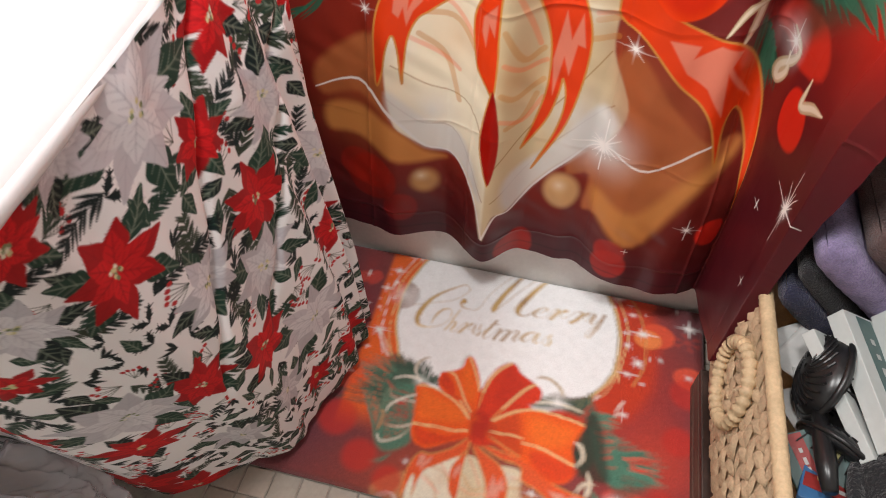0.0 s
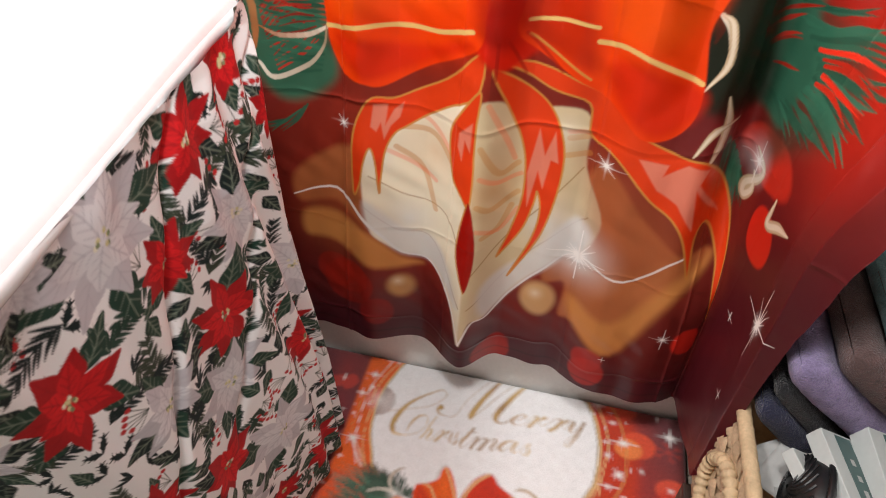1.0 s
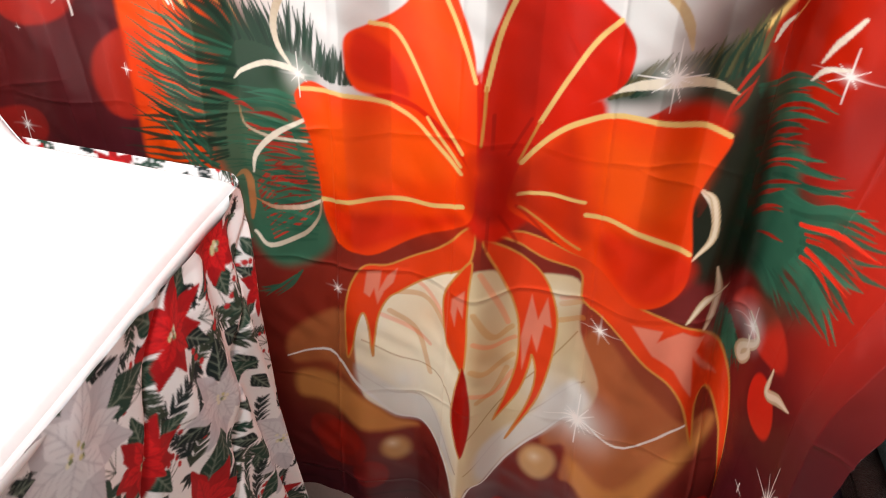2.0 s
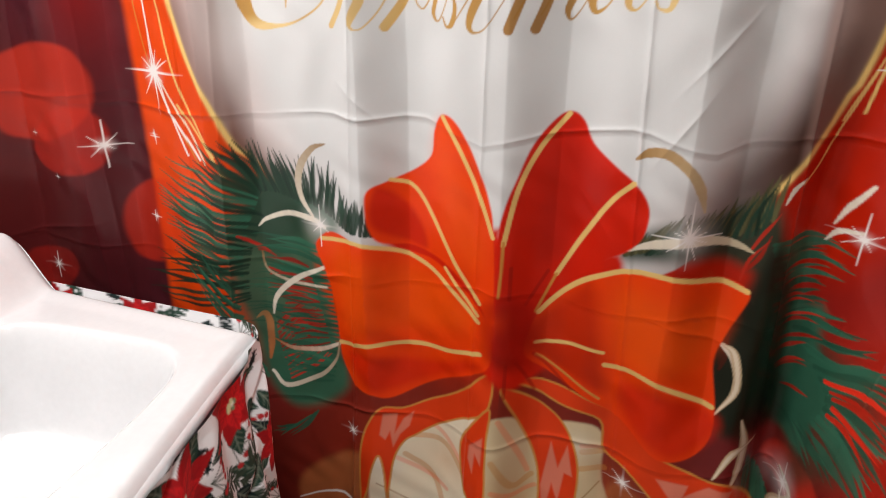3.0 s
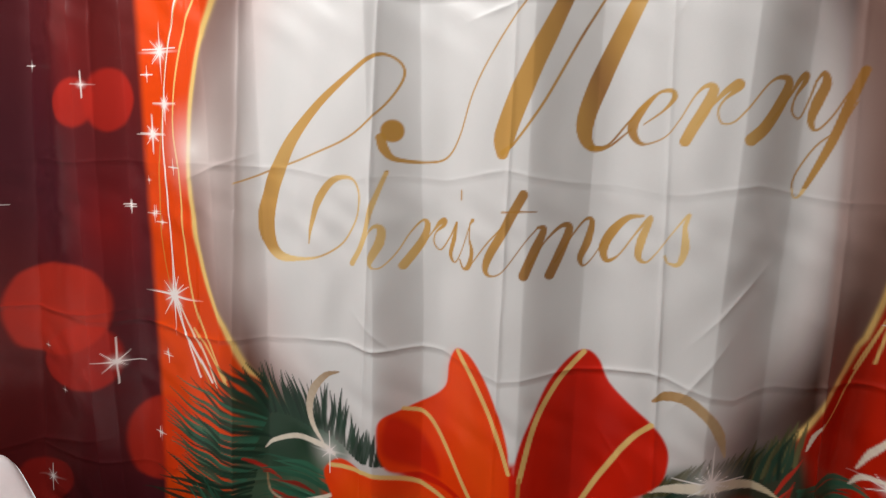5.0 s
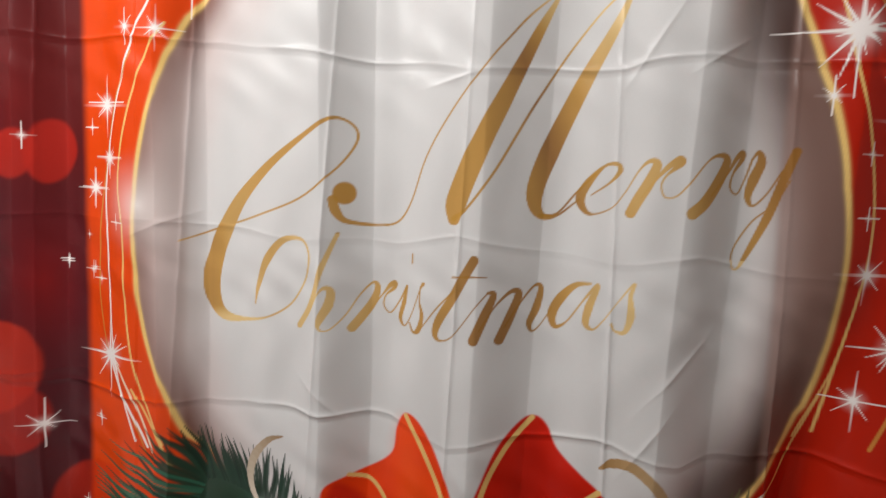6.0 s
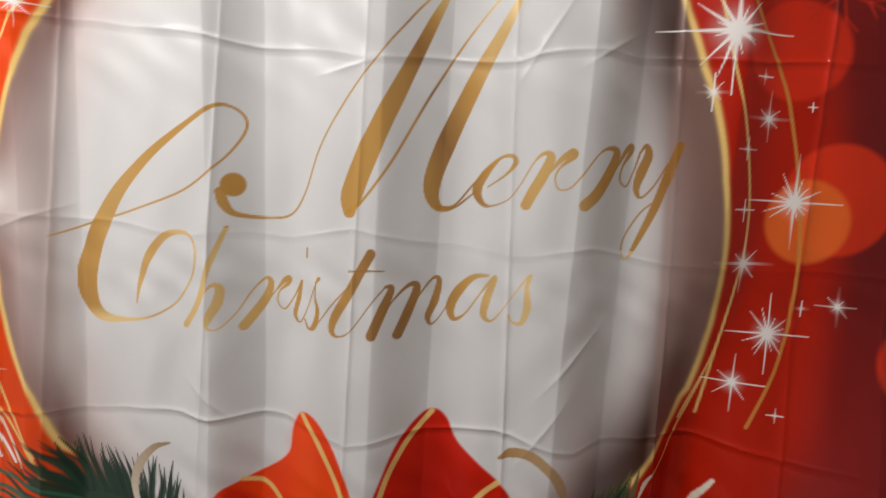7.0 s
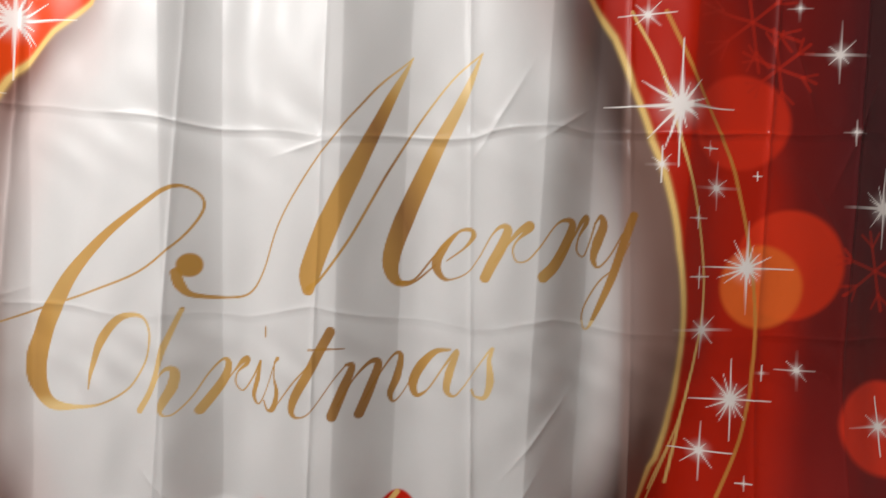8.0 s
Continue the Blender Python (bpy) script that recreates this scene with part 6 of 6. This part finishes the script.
def papers(at, turn, size, count, seed):
    ob = thing("newspaper_stack", "loose stack of crumpled grey-white papers", "papers", at, "things in the basket")
    ob.matrix_world = at_pose(at, turn)
    dice = random.Random(seed)
    for k in range(count):
        u, v = np.meshgrid(np.linspace(-0.5, 0.5, 12), np.linspace(-0.5, 0.5, 14))
        a, lean, dip = dice.uniform(-0.5, 0.5), dice.uniform(-0.16, 0.16), dice.uniform(-0.16, 0.16)
        grown = dice.uniform(0.5, 1.0)
        x, y = u * size[0] * grown, v * size[1] * grown
        z = k * 0.0042 + 0.004 * np.sin(u * 5 + dice.uniform(0, 6)) * np.sin(v * 6 + dice.uniform(0, 6))
        pts = np.stack([x * math.cos(a) - y * math.sin(a) + dice.uniform(-0.012, 0.012), x * math.sin(a) + y * math.cos(a) + dice.uniform(-0.012, 0.012), z + lean * x + dip * y], -1)
        sheet_ = grid_mesh("sheet", pts, PAPER, ob)
        thick = sheet_.modifiers.new("thickness", "SOLIDIFY")
        thick.thickness = 0.0012
    return ob


papers((0.55, -0.40, 0.280), (0, 6, 10), (0.17, 0.24), 9, 1)
papers((0.515, -0.275, 0.300), (6, -12, 30), (0.10, 0.09), 8, 2)
papers((0.70, -0.45, 0.290), (0, 0, -8), (0.20, 0.30), 8, 4)
book("white paperback with a teal band and printed bars", (0.12, 0.19, 0.024), (0.572, -0.345, 0.366), (4, 28, 14), BOOK_WHITE, BOOK_TEAL)
book("white and charcoal paperback lying aslant", (0.11, 0.18, 0.018), (0.542, -0.360, 0.345), (2, 34, 18), BOOK_WHITE, BOOK_DARK)
book("pale grey paperback leaning on other books", (0.12, 0.18, 0.030), (0.625, -0.330, 0.368), (6, 22, 8), BOOK_WHITE, BOOK_TEAL)
book("blue and red glossy booklet", (0.09, 0.13, 0.008), (0.530, -0.485, 0.338), (-8, 12, 70), MAG_BLUE, MAG_RED)
book("white magazine with a navy strip", (0.10, 0.15, 0.008), (0.540, -0.520, 0.325), (-4, 8, 64), BOOK_WHITE, MAG_NAVY)
book("dark green booklet under magazines", (0.07, 0.12, 0.010), (0.492, -0.470, 0.332), (0, -20, 20), BOOK_TEAL, MAG_RED)
book("thin yellow paper pamphlet", (0.016, 0.08, 0.006), (0.500, -0.445, 0.345), (0, -30, -20), MAG_YELLOW, MAG_YELLOW)


def hairbrush(at, turn, grow=1.0):
    """A round vented brush: a domed back with spiral ribs, a rim, a handle and rows of bristles."""
    ob = thing("hair_brush", "glossy black round hair brush with spiral ribs and bristles", "hair brush", at, "things in the basket")
    ob.matrix_world = at_pose(at, turn) @ Matrix.Scale(grow, 4)
    bm, rings = bmesh.new(), []
    for r, z in ((0.002, 0.022), (0.012, 0.021), (0.026, 0.017), (0.036, 0.010), (0.041, 0.002), (0.041, -0.004), (0.036, -0.009), (0.002, -0.010)):
        rings.append([bm.verts.new((1.25 * r * math.cos(k * math.tau / 40), r * math.sin(k * math.tau / 40), z)) for k in range(40)])
    for a, b in zip(rings[:-1], rings[1:]):
        for k in range(40):
            bm.faces.new((a[k], b[k], b[(k + 1) % 40], a[(k + 1) % 40]))
    bmesh.ops.recalc_face_normals(bm, faces=bm.faces[:])
    back = part("back", bm, BLACK_PLASTIC, ob, "", True)
    for k in range(22):
        a = k * math.tau / 22
        line = []
        for i in range(6):
            r, b = 0.010 + 0.0052 * i, a + 0.16 * i
            line.append((1.25 * r * math.cos(b), r * math.sin(b), 0.0225 - 8.5 * r * r))
        part("rib", tube(line, 0.0013, 5), BLACK_PLASTIC, back)
    part("rim", tube([(1.28 * 0.041 * math.cos(k * math.tau / 40), 0.0425 * math.sin(k * math.tau / 40), 0.0) for k in range(40)], 0.0036, 8, True), BLACK_PLASTIC, ob, "", True)
    part("handle", tube([(0.048, 0, -0.002), (0.075, 0.004, -0.006), (0.105, 0.010, -0.012), (0.135, 0.014, -0.018)], 0.009, 10, False, [0.8, 1, 1.15, 0.8]), BLACK_PLASTIC, ob, "", True)
    dice = random.Random(8)
    for k in range(46):
        a, r = dice.uniform(0, math.tau), 0.034 * math.sqrt(dice.random())
        x, y = 1.2 * r * math.cos(a), r * math.sin(a)
        part("bristle", tube([(x, y, -0.009), (x * 1.12, y * 1.12, -0.026)], 0.0011, 5), BLACK_PLASTIC, back)
    return ob


hairbrush((0.500, -0.335, 0.352), (78, 0, -105), 1.25)
hairbrush((0.508, -0.425, 0.330), (40, 60, 100))


def fleece_cap():
    ob = thing("fleece_hat", "crumpled black fleece hat on top of magazines", "hat", (0.57, -0.50, 0.352), "things in the basket")
    u, v = np.meshgrid(np.linspace(0, math.tau, 40), np.linspace(0, math.pi / 2, 16))
    r = 1 + 0.10 * np.sin(3 * u + 1) * np.cos(v) + 0.06 * np.sin(7 * u + 4 * v)
    grid_mesh("crown", np.stack([0.055 * r * np.cos(u) * np.cos(v), 0.075 * r * np.sin(u) * np.cos(v), 0.040 * r * np.sin(v)], -1), BLACK_FLEECE, ob)
    part("brim", tube([(0.056 * math.cos(k * math.tau / 30), 0.076 * math.sin(k * math.tau / 30), 0.003) for k in range(30)], 0.010, 8, True), BLACK_FLEECE, ob, "", True)


fleece_cap()
ring_ = part("brass_ring", tube([(0.007 * math.cos(k * math.tau / 20), 0.007 * math.sin(k * math.tau / 20), 0) for k in range(20)], 0.0016, 7, True), BRASS, None, "", True)
ring_.matrix_world = pose(0.522, -0.508, 0.348, 50, 20, 0)
tagged(ring_, "small shiny brass ring lying on magazines", "ring", "things in the basket")


# ---- folded towels on a canvas bin behind the basket ----
canvas_bin = thing("canvas_bin", "dark canvas storage bin holding up folded towels", "storage bin", (0.87, -0.03, 0))
part("bin_body", box((0.50, 0.28, 0.190), (0, 0, 0.095), 0.02, 3), BIN_LINEN, canvas_bin)
part("bin_rim", box((0.512, 0.292, 0.022), (0, 0, 0.190), 0.008, 2), BIN_LINEN, canvas_bin)


def towel(label, mat, at, size, turn, seed):
    """A folded towel: three soft layers with a rounded fold towards the room."""
    ob = thing("folded_towel", label, "towel", at, "stack of folded towels")
    ob.matrix_world = at_pose(at, turn)
    w, d, h = size
    dice = random.Random(seed)
    layers = 1
    for k in range(layers):
        n, m = 60, 20
        a = np.linspace(0, 1, n)
        lh = h / layers
        path = []
        for t in np.linspace(-math.pi / 2, math.pi / 2, m):
            path.append((-d / 2 - 0.5 * lh * math.cos(t) * 0.9, 0.5 * lh * math.sin(t)))
        path = [(d / 2, -0.5 * lh), (d / 4, -0.5 * lh), (0, -0.5 * lh), (-d / 4, -0.5 * lh)] + path + [(-d / 4, 0.5 * lh), (0, 0.5 * lh), (d / 4, 0.5 * lh), (d / 2, 0.5 * lh), (d / 2, -0.5 * lh)]
        path = np.array(path)
        X = (w / 2 * np.sin(np.linspace(-math.pi / 2, math.pi / 2, n)))[:, None] * np.ones(len(path))
        ph = dice.uniform(0, 6)
        Y = path[None, :, 0] + 0.006 * np.sin(X * 14 + ph) + 0.003 * np.sin(X * 40 + ph)
        Y = Y + 0.016 * (1 - np.sqrt(np.clip(1 - (1 - np.clip((w / 2 - np.abs(X)) / 0.022, 0, 1)) ** 2, 0, 1)))
        edge = np.sqrt(np.clip(1 - (1 - np.clip((w / 2 - np.abs(X)) / (0.6 * lh), 0.0, 1)) ** 2, 0, 1))
        Z = path[None, :, 1] * (0.02 + 0.98 * edge) + lh * (k - (layers - 1) / 2) + 0.004 * np.sin(X * 11 + ph + k) + 0.0009 * np.sin(X * 210 + Y * 160) * np.sin(Y * 230 - X * 90)
        body = grid_mesh("fold", np.stack([X, Y, Z], -1), mat, ob)
    return ob


# the stack has slid over: each towel's middle lies along the lean, offset by its rise in the pile
LEAN = math.radians(42)
for label, mat, rise, slide, thick, seed in (
        ("dark navy folded bath towel at the bottom of the stack", TOWELS[0], -0.078, 0.055, 0.042, 1),
        ("black-brown folded towel in the stack", TOWELS[1], -0.042, 0.032, 0.026, 2),
        ("lilac terry towel folded in half", TOWELS[2], 0.0, 0.0, 0.056, 3),
        ("dark brown folded terry towel", TOWELS[3], 0.058, 0.012, 0.056, 4),
        ("teal folded terry towel", TOWELS[4], 0.104, 0.020, 0.036, 5),
        ("thick indigo folded bath towel", TOWELS[5], 0.168, 0.034, 0.088, 6),
        ("plum folded towel on top of the stack", TOWELS[6], 0.246, 0.060, 0.064, 7)):
    x = 0.572 + rise * math.sin(LEAN) + slide * math.cos(LEAN)
    z = 0.392 + rise * math.cos(LEAN) - slide * math.sin(LEAN)
    towel(label, mat, (x, -0.128, z), (0.30, 0.21, thick), (0, 42, -2), seed)


# ---- clear plastic bag with dry straw beside the basin ----
def straw_bag():
    ob = thing("plastic_bag", "crumpled clear plastic bag with dry straw beside the basin", "plastic bag", (-0.525, -0.735, 0))
    dice = random.Random(21)
    u, v = np.meshgrid(np.linspace(0, math.tau, 220), np.linspace(0.0, 1.0, 130))
    r = 1 + 0.10 * np.abs(np.sin(2.5 * u + 3 * v)) + 0.12 * np.abs(np.sin(5.5 * u - 7 * v)) + 0.09 * np.abs(np.sin(9.5 * u + 13 * v)) + 0.05 * np.abs(np.sin(16.5 * u - 23 * v + 2 * np.sin(4 * u))) + 0.035 * np.abs(np.sin(27.5 * u + 31 * v + 2 * np.sin(9 * v)))
    prof = np.interp(v, (0, 0.1, 0.5, 0.8, 0.93, 1), (0.9, 1.0, 1.0, 0.72, 0.35, 0.05))
    rise = np.interp(v, (0, 0.1, 0.5, 0.8, 0.93, 1), (0.0, 0.02, 0.19, 0.28, 0.31, 0.32)) - 0.02 * v * np.abs(np.sin(3.5 * u + 9 * v)) - 0.014 * v * np.abs(np.sin(8.5 * u - 14 * v)) - 0.008 * v * np.abs(np.sin(21.5 * u + 24 * v))
    bag = grid_mesh("film", np.stack([0.130 * r * prof * np.cos(u), 0.085 * r * prof * np.sin(u), rise * (1 + 0.12 * np.sin(4 * u + 2) * v)], -1), POLYTHENE, ob, None)
    tagged(bag, "clear crinkled film")
    for k in range(200):
        a = dice.uniform(-0.6, 0.6)
        p = Vector((dice.uniform(-0.09, 0.0), dice.uniform(-0.02, 0.055), dice.uniform(0.18, 0.272)))
        l = dice.uniform(0.03, 0.055)
        part("straw_stem", tube([p - Vector((l * math.cos(a), l * math.sin(a) * 0.3, 0.01)), p + Vector((0, 0, dice.uniform(0, 0.008))), p + Vector((l * math.cos(a), l * math.sin(a) * 0.3, dice.uniform(-0.01, 0.01)))], 0.0016, 4), STRAW, ob)


straw_bag()

# ---- tiles: west wall and floor ----
def tile_mesh(name, size, mat):
    bm = box(size, (0, 0, 0), 0.0016, 1)
    data = bpy.data.meshes.new(name)
    bm.to_mesh(data)
    bm.free()
    data.materials.append(mat)
    return data


def lay_tile(name, data, at, parent):
    ob = new(name, data)
    ob.parent = parent
    ob.location = at
    return ob


white_tile = tile_mesh("tile", (0.006, 0.1055, 0.1055), TILE_WHITE)
liner_tile = tile_mesh("liner_tile", (0.0065, 0.1055, 0.054), TILE_BLACK)
cap_tile = tile_mesh("cap_tile", (0.0065, 0.1055, 0.1055), TILE_BLACK)
heights = [("tile", white_tile, 0.054 + 0.108 * k) for k in range(10)] + [("liner_tile", liner_tile, 1.110)]
heights += [("tile", white_tile, 1.194 + 0.108 * k) for k in range(2)] + [("cap_tile", cap_tile, 1.411)]
for name, data, z in heights:
    for k in range(11):
        lay_tile(name, data, (-0.8628, -0.41 + 0.108 * k, z), wall_west)

floor_tile = tile_mesh("floor_tile", (0.0485, 0.0485, 0.006), FLOOR_TILE)
for i in range(19):
    for j in range(15):
        lay_tile("floor_tile", floor_tile, (-0.40 + 0.0508 * i, -0.745 + 0.0508 * j, -0.0035), floor)
